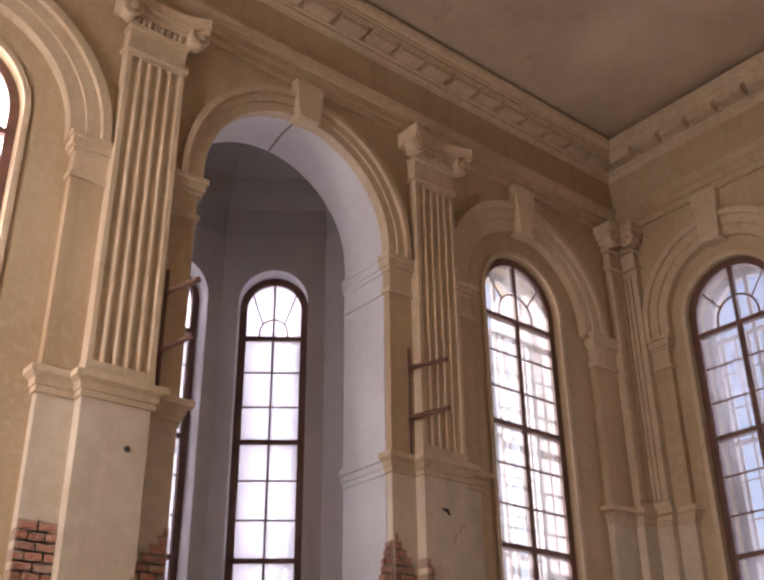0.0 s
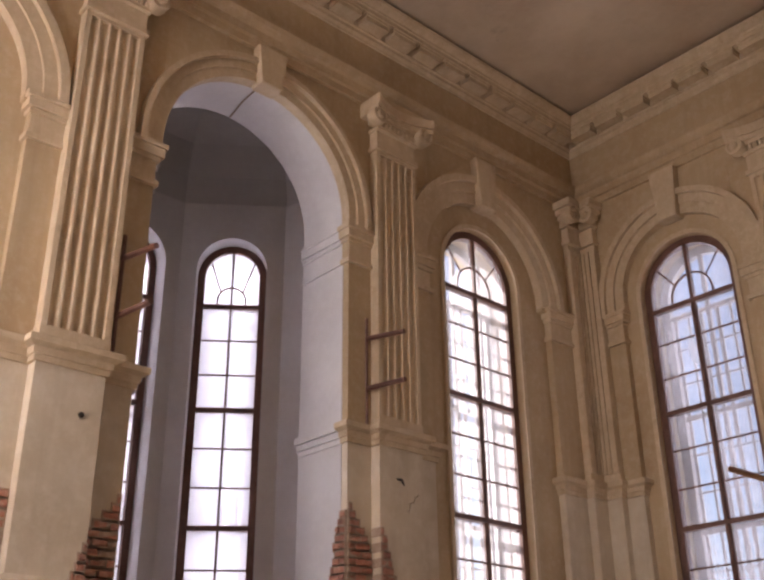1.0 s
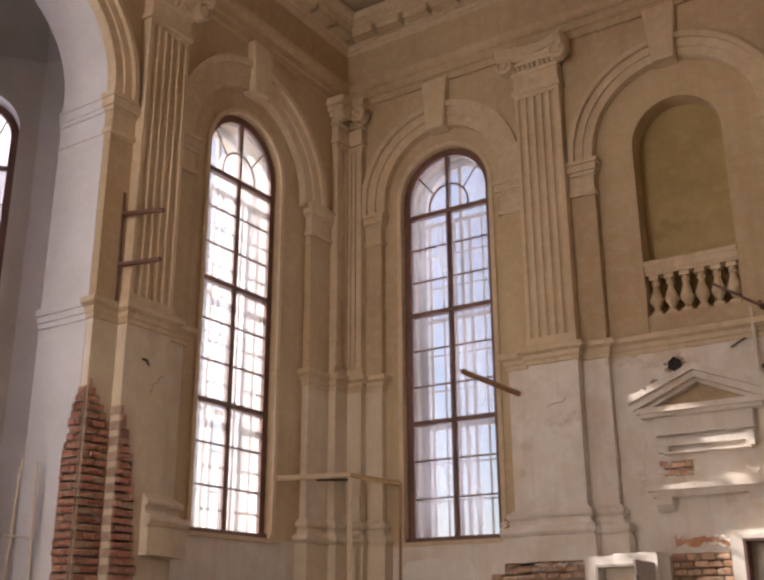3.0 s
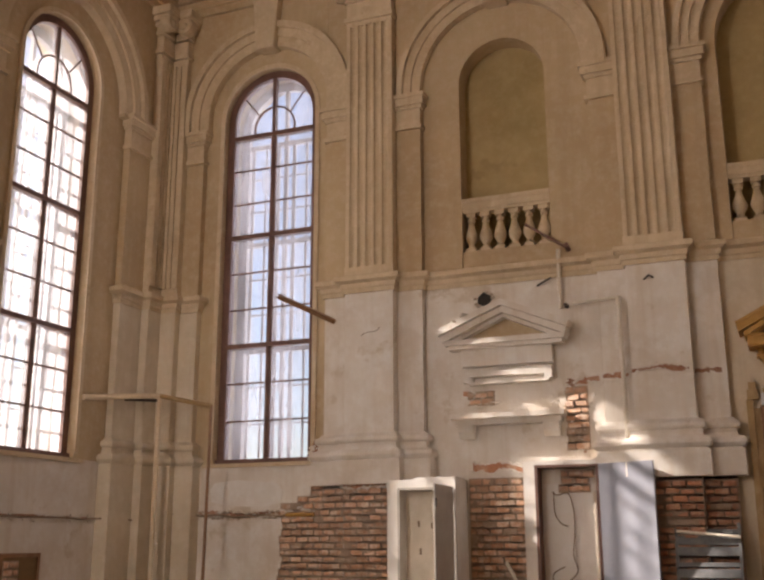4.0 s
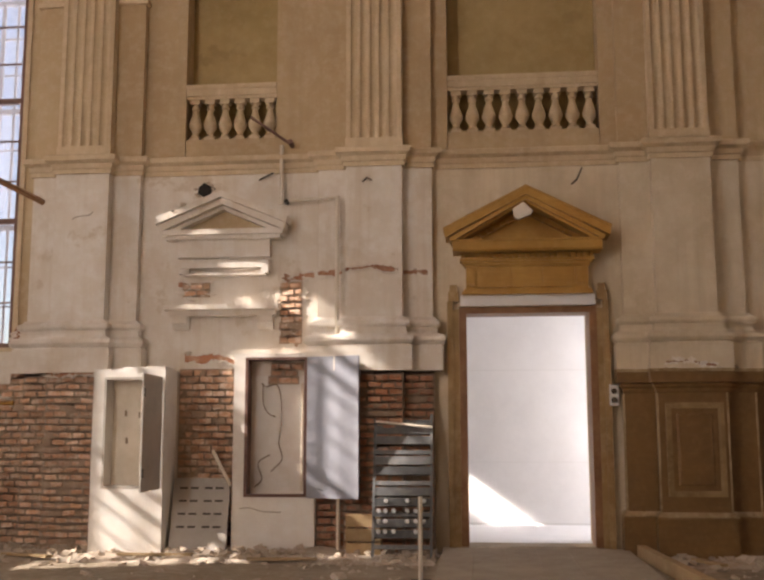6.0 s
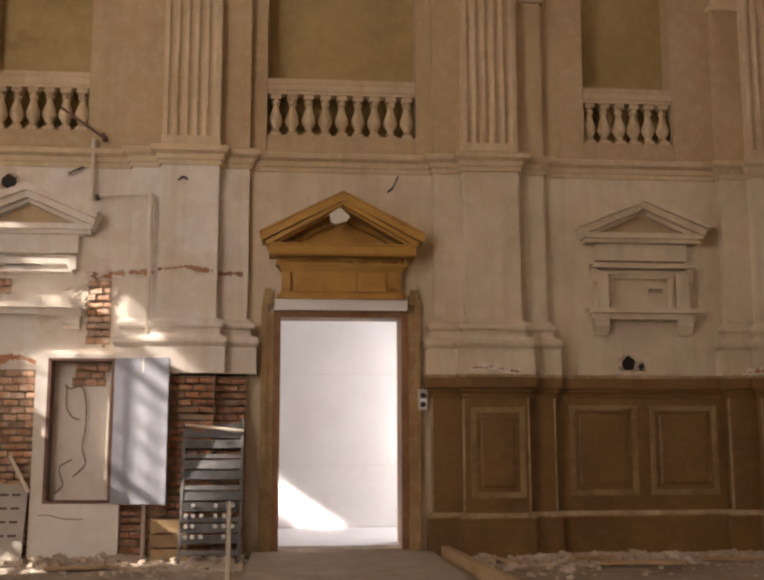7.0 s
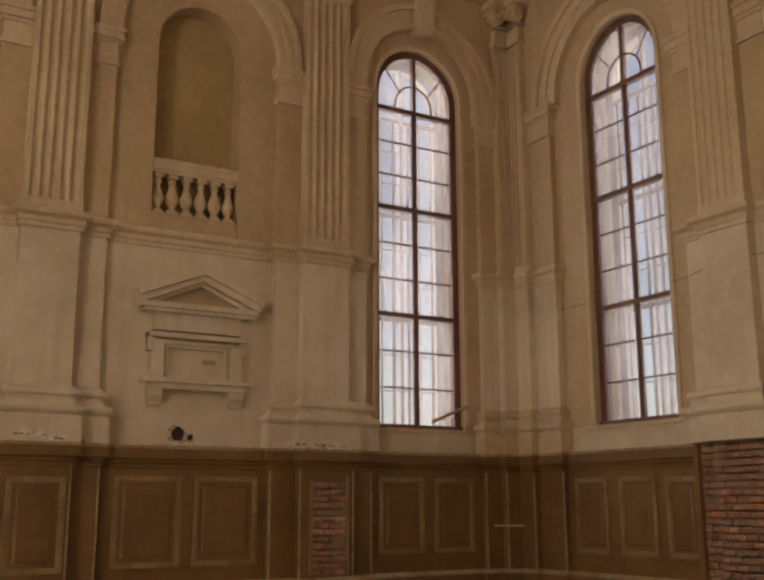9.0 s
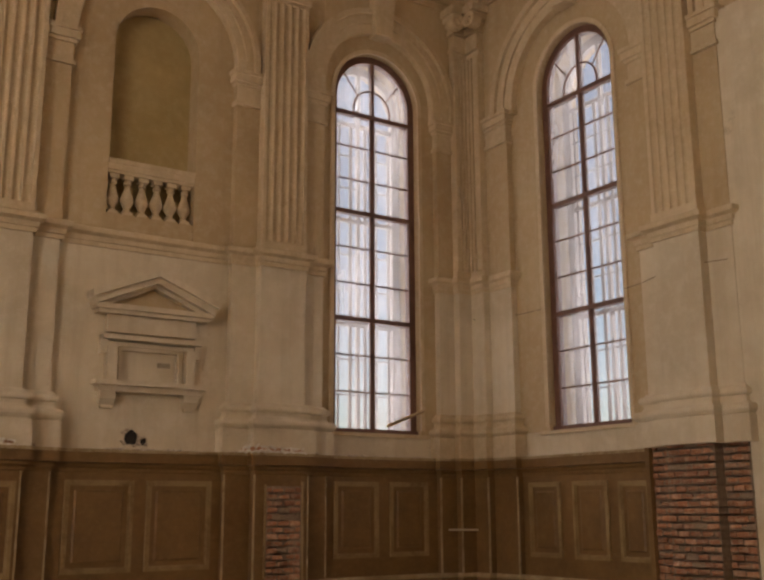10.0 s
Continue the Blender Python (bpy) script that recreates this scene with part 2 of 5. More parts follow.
def sweep(bm, path, prof, closed=False):
    """A moulding: prof (out, z) carried along path (u, v), standing out to its left."""
    n = len(path)
    rings = []
    for i, p in enumerate(path):
        p = Vector(p)
        a = Vector(path[i - 1]) if i or closed else None
        c = Vector(path[(i + 1) % n]) if i < n - 1 or closed else None
        d0 = (p - a).normalized() if a is not None else (c - p).normalized()
        d1 = (c - p).normalized() if c is not None else d0
        n0, n1 = Vector((-d0.y, d0.x)), Vector((-d1.y, d1.x))
        mit = (n0 + n1) / max(0.2, 1 + n0.dot(n1))
        rings.append([bm.verts.new((p.x + mit.x * o, p.y + mit.y * o, z)) for o, z in prof])
    for i in range(n if closed else n - 1):
        r0, r1 = rings[i], rings[(i + 1) % n]
        for k in range(len(prof) - 1):
            bm.faces.new((r0[k], r1[k], r1[k + 1], r0[k + 1]))
    if not closed:
        for r in (rings[0], rings[-1]):
            bm.faces.new(r)


def swept(path, prof, closed=False):
    bm = bmesh.new()
    sweep(bm, path, prof, closed)
    return bm


def lathe(bm, prof, segs=14, at=(0, 0, 0)):
    rings = [[bm.verts.new((at[0] + r * math.cos(2 * math.pi * k / segs), at[1] + r * math.sin(2 * math.pi * k / segs), at[2] + z)) for k in range(segs)] for r, z in prof]
    for a, b in zip(rings, rings[1:]):
        for k in range(segs):
            bm.faces.new((a[k], a[(k + 1) % segs], b[(k + 1) % segs], b[k]))
    bm.faces.new(rings[0][::-1])
    bm.faces.new(rings[-1])


def rod(bm, points, r, segs=8):
    """A round bar, pipe or cable through the points."""
    rings = []
    for i, p in enumerate(points):
        p = Vector(p)
        a, c = Vector(points[max(i - 1, 0)]), Vector(points[min(i + 1, len(points) - 1)])
        q = (c - a).to_track_quat("Z", "X")
        rings.append([bm.verts.new(p + q @ Vector((r * math.cos(2 * math.pi * k / segs), r * math.sin(2 * math.pi * k / segs), 0))) for k in range(segs)])
    for a, b in zip(rings, rings[1:]):
        for k in range(segs):
            bm.faces.new((a[k], a[(k + 1) % segs], b[(k + 1) % segs], b[k]))
    bm.faces.new(rings[0][::-1])
    bm.faces.new(rings[-1])


def rodded(points, r, segs=8):
    bm = bmesh.new()
    rod(bm, points, r, segs)
    return bm


def side(name, m, label):
    ob = new(name)
    ob.matrix_world = m
    return tagged(ob, label, "wall", kind="structure")


# Each wall has its own axes: u along it, v out into the hall, z up.
NORTH_M, WEST_M, EAST_M, SOUTH_M = pose(0, NORTH, 0, 0, 0, 180), pose(-HALF, 0, 0, 0, 0, -90), pose(HALF, 0, 0, 0, 0, 90), pose(0, SOUTH, 0)
THICK = 0.85


# ---- windows ----
def arch_strip(bm, uc, zs, r0, r1, v0, v1, zb, steps=20):
    """A band between two radii, with straight legs down to zb."""
    outer = [(uc + r1, zb)] + arc(uc, zs, r1, 0, 180, steps) + [(uc - r1, zb)]
    inner = [(uc + r0, zb)] + arc(uc, zs, r0, 0, 180, steps) + [(uc - r0, zb)]
    ring = [[bm.verts.new((p[0], v, p[1])) for p in line] for line, v in ((outer, v0), (outer, v1), (inner, v1), (inner, v0))]
    for i in range(len(outer) - 1):
        for k in range(4):
            a, b = ring[k], ring[(k + 1) % 4]
            bm.faces.new((a[i], a[i + 1], b[i + 1], b[i]))
    for i in (0, -1):
        bm.faces.new([r[i] for r in ring])


def window(name, m, hw, top_spring, label, lit=120.0, tint=(1, 1, 1), v=-0.30, rows=TRANSOMS, glass=GLASS):
    """A tall round-headed double window; its own origin is at the sill's middle line on the inner wall face."""
    w = new(name)
    w.matrix_world = m
    tagged(w, label, "window", kind="structure")
    bm = bmesh.new()
    arch_strip(bm, 0, top_spring, hw - 0.01, hw + 0.10, v - 0.08, v + 0.05, SILL)
    part("frame", bm, SASH, w)
    bm = boxed(-hw - 0.10, hw + 0.10, v - 0.09, v + 0.10, SILL - 0.07, SILL)
    part("bottom_rail", bm, SASH, w)
    narrow = hw < 0.5
    t = 0.013 if narrow else 0.024
    bm = boxed(-t, t, v - 0.05, v + 0.045, SILL, top_spring + hw)
    part("mullion", bm, SASH, w)
    for z in rows:
        part("transom", boxed(-hw, hw, v - 0.055, v + 0.055, z - 0.033, z + 0.033), SASH, w)
    levels = (SILL,) + rows
    thin = 0.010
    for z0, z1 in zip(levels, levels[1:]):
        for k in (1, 2):
            z = z0 + (z1 - z0) * k / 3
            part("glazing_bar", boxed(-hw, hw, v - 0.02, v + 0.015, z - thin, z + thin), SASH, w)
        for sgn in () if narrow else (-1, 1):
            part("stile", boxed(*sorted((sgn * 0.024, sgn * 0.042)), v - 0.025, v + 0.025, z0, z1), SASH, w)
    r = hw * 0.5
    bm = bmesh.new()
    arch_strip(bm, 0, rows[-1] + 0.12, r - 0.012, r + 0.012, v - 0.02, v + 0.015, rows[-1])
    part("glazing_bar", bm, SASH, w)
    for a in (40, 140):
        c0, s0 = math.cos(radians(a)), math.sin(radians(a))
        zc = rows[-1] + 0.12
        part("glazing_bar", rodded([(r * c0, v, zc + r * s0), ((hw + 0.02) * c0, v, top_spring + hw * s0)], 0.012, 6), SASH, w)
    # panes
    for z0, z1 in zip(levels, levels[1:]):
        h = (z1 - z0) / 3
        bm = boxed(-hw / 2, hw / 2, -0.002, 0.002, 0, h)
        first = part("pane", bm, glass, w, at=pose(-hw / 2, v, z0))
        first.visible_shadow = glass is not GLASS
        for row in range(3):
            for k in range(2):
                if row or k:
                    p = piece("pane", first.data, w, at=pose(-hw + hw * (k + 0.5), v, z0 + h * row))
                    p.visible_shadow = glass is not GLASS
    bm = bmesh.new()
    prism(bm, [(hw, rows[-1])] + arc(0, top_spring, hw, 0, 180, 20) + [(-hw, rows[-1])], v - 0.002, v + 0.002)
    part("pane", bm, glass, w).visible_shadow = glass is not GLASS
    # outer sash
    o = -0.58
    bm = bmesh.new()
    arch_strip(bm, 0, top_spring, hw - 0.04, hw + 0.10, o - 0.04, o + 0.04, SILL)
    box(bm, -0.03, 0.03, o - 0.03, o + 0.03, SILL, top_spring + hw)
    for z in rows:
        box(bm, -hw, hw, o - 0.03, o + 0.03, z - 0.035, z + 0.035)
    for z0, z1 in zip(levels, levels[1:]):
        for k in (1, 2):
            box(bm, -hw, hw, o - 0.012, o + 0.012, z0 + (z1 - z0) * k / 3 - 0.012, z0 + (z1 - z0) * k / 3 + 0.012)
        for u, t in ((-0.52 * hw, 0.016), (0.52 * hw, 0.016), (-0.14, 0.03), (0.14, 0.03), (0.10 - hw, 0.025), (hw - 0.10, 0.025)):
            box(bm, u - t, u + t, o - 0.012, o + 0.012, z0, z1)
    part("outer_sash", bm, SASH_PALE, w, "pale painted outer sash")
    # daylight in the opening
    zc = (SILL + top_spring + hw) / 2
    daylight_lamp(m @ pose(0, -0.82, zc, 90, 0, 0), 2 * hw + 0.3, top_spring + hw - SILL + 0.3, lit, tint)
    return w


# ---- wall pieces ----
def flank_path(uc, wf=0.735, wm=0.36, vf=FLANK, vm=MAIN):
    a, b = uc - wf, uc - wm
    c, d = uc + wm, uc + wf
    return [(a, 0), (a, vf), (b, vf), (b, vm), (c, vm), (c, vf), (d, vf), (d, 0)]


STRING_PROF = [(-0.02, STRING0), (0.03, STRING0), (0.03, STRING0 + 0.06), (0.05, STRING0 + 0.065), (0.06, STRING0 + 0.13), (0.10, STRING0 + 0.15), (0.125, STRING0 + 0.165), (0.125, STRING1 - 0.015), (0.10, STRING1), (-0.02, STRING1 + 0.01)]
BASE_PROF = [(-0.02, 2.24), (0.13, 2.24), (0.13, 2.545), (0.105, 2.55), (0.105, 2.57), (0.13, 2.58), (0.155, 2.62), (0.15, 2.66), (0.125, 2.69), (0.07, 2.70), (0.05, 2.74), (0.05, 2.79), (0.085, 2.80), (0.095, 2.83), (0.085, 2.87), (0.05, 2.885), (0.02, 2.92), (-0.02, 2.93)]


def capital(parent, uc, v, half=0.36):
    """An Ionic pilaster capital: astragal, neck, egg band, scrolls and a hollowed abacus."""
    bm = bmesh.new()
    box(bm, uc - half - 0.03, uc + half + 0.03, 0, v + 0.04, 9.06, 9.13)
    box(bm, uc - half, uc + half, 0, v + 0.005, 9.13, 9.38)
    box(bm, uc - half - 0.02, uc + half + 0.02, 0, v + 0.05, 9.38, 9.43)
    box(bm, uc - half - 0.03, uc + half + 0.03, 0, v + 0.07, 9.52, 9.58)
    n = 16
    top = [(uc + (half + 0.17) * (2 * i / n - 1), v + 0.10 + 0.16 * (2 * i / n - 1) ** 2) for i in range(n + 1)]
    prism(bm, [(uc + half + 0.17, 0), *top[::-1], (uc - half - 0.17, 0)], 9.66, 9.81, "z")
    mid = [(u, w - 0.03) for u, w in top]
    prism(bm, [(uc + half + 0.17, 0), *mid[::-1], (uc - half - 0.17, 0)], 9.58, 9.66, "z")
    cap = part("capital", bm, TRIM, parent)
    bm = bmesh.new()
    for i in range(9):
        lathe(bm, [(0.012, -0.05), (0.03, -0.03), (0.036, 0.0), (0.028, 0.035), (0.012, 0.05)], 8, (uc - half + 0.04 + i * (2 * half - 0.08) / 8, v + 0.045, 9.475))
    part("egg_band", bm, TRIM, cap, smooth=True)
    for sgn in (-1, 1):
        bm = bmesh.new()
        lathe(bm, [(0.12, -0.11), (0.13, -0.08), (0.13, 0.06), (0.10, 0.07), (0.095, 0.045), (0.065, 0.045), (0.055, 0.08), (0.03, 0.085)], 18)
        bmesh.ops.transform(bm, matrix=pose(uc + sgn * (half + 0.07), v + 0.12, 9.53, -90, 0, 0), verts=bm.verts)
        part("scroll", bm, TRIM, cap, smooth=False)
    return cap


def pilaster(wall, uc, low=0.0, low_mat=PLASTER_LOW, half=0.36, flutes=5, name="pilaster", broken=0.0):
    """A fluted pilaster with flank strips, on a tall plain pedestal."""
    bm = bmesh.new()
    prism(bm, flank_path(uc), low, STRING0 + 0.1, "z")
    body = part(name, bm, low_mat, wall)
    bm = bmesh.new()
    step = 2 * half / (flutes + 0.75)
    line = [(uc - half, 0), (uc - half, MAIN)]
    for i in range(flutes):
        c0 = uc - half + step * (i + 0.875)
        line += [(c0 + 0.40 * step * math.cos(a), MAIN - 0.9 * 0.40 * step * math.sin(a)) for a in [math.pi * (1 - k / 6) for k in range(7)]]
    line += [(uc + half, MAIN), (uc + half, 0)]
    prism(bm, line, 5.24, 9., "z")
    box(bm, uc - half - 0.01, uc + half + 0.01, 0, MAIN + 0.012, STRING1 - 0.01, 5.24)
    box(bm, uc - half, uc + half, 0, MAIN, 9., 9.07)
    part("fluted_shaft", bm, TRIM, body)
    bm = bmesh.new()
    box(bm, uc - 0.735, uc - half, 0, FLANK, STRING1 - 0.02, 7.3)
    box(bm, uc + half, uc + 0.735, 0, FLANK, STRING1 - 0.02, 7.3)
    part("flank_strip", bm, PLASTER, body)
    capital(body, uc, MAIN, half)
    line = flank_path(uc)
    if broken > 0:
        line = line[:4] + [(uc + 0.36 - broken, MAIN)]
    elif broken < 0:
        line = [(uc - 0.36 - broken, MAIN)] + line[4:]
    part("base_moulding", swept(line, BASE_PROF), low_mat, body)
    return body


def impost(wall, u0, u1, grow0, grow1):
    """The cap of a flank strip below the arch; it stands out on the sides that are named."""
    bm = bmesh.new()
    for z0, z1, o in ((7.25, 7.31, 0.035), (7.31, 7.56, 0.0), (7.56, 7.61, 0.03), (7.61, 7.72, 0.065), (7.72, IMPOST, 0.09)):
        box(bm, u0 - o * grow0, u1 + o * grow1, -0.02, FLANK + 0.012 + o, z0, z1)
    part("impost", bm, TRIM, wall)


def archivolt(wall, uc, r0, r1, zc=SPRING):
    """The moulded band of an arch, with its keystone."""
    bm = bmesh.new()
    w = r1 - r0
    r0 -= 0.005
    for a, b, v in ((0.0, 0.40, FLANK + 0.02), (0.40, 0.76, FLANK + 0.05), (0.76, 1.0, FLANK + 0.11)):
        arch_strip(bm, uc, zc, r0 + w * a, r0 + w * b, -0.02, v, IMPOST - 0.02, 28)
    band = part("archivolt", bm, TRIM, wall)
    bm = bmesh.new()
    prism(bm, [(uc - 0.16, zc + r0 - 0.06), (uc + 0.16, zc + r0 - 0.06), (uc + 0.23, 9.83), (uc - 0.23, 9.83)], 0, FLANK + 0.14)
    bmesh.ops.bevel(bm, geom=bm.edges[:], offset=0.012, segments=1, affect="EDGES")
    part("keystone", bm, TRIM, band)


def brick_patch(wall, u0, u1, z0, z1, v, inside, seed, name="brick", grow=0.0, course=0.088, length=0.175, most=260, turn=Matrix(), sides=False, clay=None):
    """Bare brickwork where the plaster is gone: mortar bed and single bricks with ragged limits."""
    rnd = random.Random(seed)
    bed = bmesh.new()
    meshes = []
    for k in range(7):
        bm = bmesh.new()
        L, h, d = length - 0.013, course - 0.022, 0.034
        vs = box(bm, -L / 2, L / 2, -0.05, d, 0, h)
        for q in vs:
            q.co += Vector((rnd.uniform(-0.009, 0.009), rnd.uniform(-0.010, 0.010), rnd.uniform(-0.009, 0.009)))
        bmesh.ops.bevel(bm, geom=bm.edges[:], offset=0.012, segments=1, affect="EDGES")
        me = bpy.data.meshes.new("brick")
        bm.to_mesh(me)
        bm.free()
        me.materials.append(clay or BRICK)
        meshes.append(me)
    rows, count = int((z1 - z0) / course), 0
    for j in range(rows):
        z = z0 + j * course
        u = u0 - length * (0.5 if j % 2 else 0.0)
        while u < u1 - 0.02:
            a, b = max(u, u0), min(u + length, u1)
            u += length
            keep = [q for q in (a + (b - a) * (i + 0.5) / 10 for i in range(10)) if inside(q, z + course / 2)]
            if not keep:
                continue
            a, b = max(a, keep[0] - length / 20), min(b, keep[-1] + length / 20)
            uc = (a + b) / 2
            if b - a < 0.035:
                continue
            box(bed, a - 0.008, b + 0.008, -0.04, v + 0.012, z - 0.012, z + course + 0.006)
            if count < most and rnd.random() > 0.05:
                m = pose(uc, v - 0.012 + rnd.uniform(-0.008, 0.010), z + 0.008 + rnd.uniform(-0.004, 0.004), 0, rnd.uniform(-2.2, 2.2), rnd.uniform(-3, 3))
                piece(name, rnd.choice(meshes), wall, at=turn @ m @ Matrix.Diagonal(((b - a) / length, 1, 1, 1)))
                count += 1
    if sides:
        box(bed, u0 - 0.006, u1 + 0.006, 0.0, v - 0.004, z0, z1)
    part("mortar_bed", bed, MORTAR_DARK if clay is BRICK_DARK else MORTAR, wall, at=turn)


def ragged(u0, u1, z0, z1, seed, rough=0.16):
    """A limit test for a patch with an uneven outline."""
    def test(u, z):
        n = noise.noise(Vector((u * 2.1, z * 2.1, seed)))
        m = noise.noise(Vector((u * 5.3, z * 5.3, seed + 7)))
        d = min(u - u0, u1 - u, z1 - z)
        return d > rough * (n + 0.5 * m) and z >= z0 - 0.1
    return test


# ---- shell of the hall ----
floor = tagged(part("floor", boxed(-14.5, 12.0, -2.0, 14.0, -0.3, 0.0), FLOOR), "dusty bare floor strewn with plaster rubble", "floor", kind="structure")
bm = boxed(-HALF - 0.9, HALF + 0.9, SOUTH - 0.9, NORTH + 0.9, CEIL, CEIL + 0.4)
tagged(part("ceiling", bm, CEILING), "flat stained plaster ceiling", "ceiling", kind="structure")

wall_north = side("wall_north", NORTH_M, "tan plastered wall with fluted pilasters, niches and a door")
wall_west = side("wall_west", WEST_M, "tan plastered wall with tall windows and a great arch")
wall_east = side("wall_east", EAST_M, "tan plastered wall with tall windows above brown panelling")
wall_south = side("wall_south", SOUTH_M, "plain tan plastered wall")

NB = [-5.78, -1.92, 1.92, 5.78]            # pilasters of the long walls
EB = 0.735
WIN_N, WIN_W = 7.55, 10.0
ARCH_N, ARCH_W = 7.86, 7.80                # centres of the larger wall arches
GROUPS_W = (8.07, 3.75)
WIN_SW = 1.66                               # southern window of the cross walls
OPEN_HW = 0.79

# north wall: two window bays, two niche bays, the door bay
bm = bmesh.new()
for sgn in (-1, 1):
    a, b = sorted((sgn * (NB[3] + EB), sgn * (HALF + 0.9)))
    arched_slab(bm, a, b, 0, CEIL, sgn * WIN_N, OPEN_HW, SILL - 0.07, SPRING_N, -THICK, 0)
    a, b = sorted((sgn * (NB[3] + EB), sgn * (NB[2] - EB + 0.0)))
    uc = sgn * 3.87
    arched_slab(bm, a, b, 0, CEIL, uc, 0.62, STRING1, 7.86, -0.5, 0)
    box(bm, a, b, -THICK, -0.5, 0, CEIL)
arched_slab(bm, -NB[2] + EB, NB[2] - EB, 3.2, CEIL, 0, 0.98, STRING1, 7.86, -0.5, 0)
box(bm, -NB[2] + EB, -0.80, -0.5, 0, 0, 3.2)
box(bm, 0.80, NB[2] - EB, -0.5, 0, 0, 3.2)
box(bm, -NB[2] + EB, NB[2] - EB, -THICK, -0.5, 3.2, CEIL)
box(bm, -NB[2] + EB, -0.80, -THICK, -0.5, 0, 3.2)
box(bm, 0.80, NB[2] - EB, -THICK, -0.5, 0, 3.2)
part("wall_core", bm, PLASTER, wall_north)
for uc, hw in ((-3.87, 0.62), (0, 0.98), (3.87, 0.62)):
    bm = bmesh.new()
    prism(bm, [(uc + hw - 0.002, STRING1 + 0.002)] + arc(uc, 7.86, hw - 0.002, 0, 180) + [(uc - hw + 0.002, STRING1 + 0.002)], -0.499, -0.31)
    part("niche_back", bm, OCHRE, wall_north, "ochre painted niche back")
# paler lower field of the niche and door bays
for uc in (-3.87, 3.87):
    part("lower_field", boxed(uc - 1.195, uc + 1.195, 0.0, 0.006, 0.0, STRING0), PLASTER_BARE_LIT if uc > 0 else PLASTER_LOW, wall_north)
bm = bmesh.new()
box(bm, -1.2, 1.2, 0, 0.006, 3.2, STRING0)
box(bm, -1.2, -0.80, 0, 0.006, 0, 3.2)
box(bm, 0.80, 1.2, 0, 0.006, 0, 3.2)
part("lower_field", bm, PLASTER_LOW, wall_north)
for sgn in (-1, 1):
    a, b = sorted((sgn * 6.57, sgn * 8.66))
    part("lower_field", boxed(a, b, 0.0, 0.006, 0.0, SILL - 0.075), PLASTER_BARE_LIT if sgn > 0 else PLASTER_LOW, wall_north)
    part("window_sill", boxed(sgn * WIN_N - 0.95, sgn * WIN_N + 0.95, -0.3, 0.05, SILL - 0.12, SILL - 0.065), TRIM, wall_north)
for uc in NB:
    pilaster(wall_north, uc, low_mat=PLASTER_BARE_LIT if uc > 0 else PLASTER_LOW)


def corner(wall, sgn_u, edge, face, run):
    """Half of a corner pilaster with its flank strip; edge: the corner's u, run: widths of the two."""
    s = sgn_u
    main, fl = run
    def at(x0, x1):
        return sorted((edge - s * x0, edge - s * x1))
    bm = bmesh.new()
    a, b = at(0, main)
    box(bm, a, b, -0.02, face, 0, STRING0 + 0.1)
    c, d = at(main, fl)
    box(bm, c, d, -0.02, FLANK, 0, STRING0 + 0.1)
    body = part("corner_pilaster", bm, PLASTER_LOW, wall)
    bm = bmesh.new()
    box(bm, a, b, -0.02, face - 0.025, STRING1 - 0.02, 9.06)
    for x0, x1 in ((face - 0.03, face + 0.05), (face + 0.09, face + 0.14), (face + 0.18, main - 0.002)):
        e, f = at(x0, x1)
        box(bm, e, f, 0, face + 0.004, 5.24, 8.96)
    part("fluted_shaft", bm, TRIM, body)
    part("flank_strip", boxed(c, d, -0.02, FLANK, STRING1 - 0.02, 7.3), PLASTER, body)
    bm = bmesh.new()
    for z0, z1, o in ((9.06, 9.13, 0.04), (9.13, 9.36, 0.005), (9.38, 9.43, 0.05), (9.52, 9.59, 0.09), (9.68, 9.81, 0.21), (9.43, 9.52, 0.03), (9.59, 9.68, 0.15)):
        e, f = at(0, main + o * 0.8)
        box(bm, e, f, -0.02, face + o, z0, z1)
    cap = part("capital", bm, TRIM, body)
    bm = bmesh.new()
    lathe(bm, [(0.13, -0.12), (0.14, -0.08), (0.14, 0.07), (0.10, 0.08), (0.06, 0.05), (0.03, 0.09)], 16)
    bmesh.ops.transform(bm, matrix=pose(edge - s * (main + 0.03), face + 0.13, 9.54, -90, 0, 0), verts=bm.verts)
    part("scroll", bm, TRIM, cap)
    path = [(edge - s * fl, 0), (edge - s * fl, FLANK), (edge - s * main, FLANK), (edge - s * main, face), (edge - s * (face - 0.0), face)]
    if s < 0:
        path = path[::-1]
    part("string_course", swept(path, STRING_PROF), TRIM, body)
    bare = edge * s > 0 and wall in (wall_west, wall_north) and not (wall is wall_north and edge < 0)
    prof = [(-0.02, 0.0), (0.11, 0.0), (0.11, 2.545)] + BASE_PROF[3:] if bare else BASE_PROF
    part("base_moulding", swept(path, prof), PLASTER_LOW if bare else TRIM, body)
    return body


for sgn in (-1, 1):
    corner(wall_north, sgn, sgn * HALF, 0.24, (0.50, 0.80))

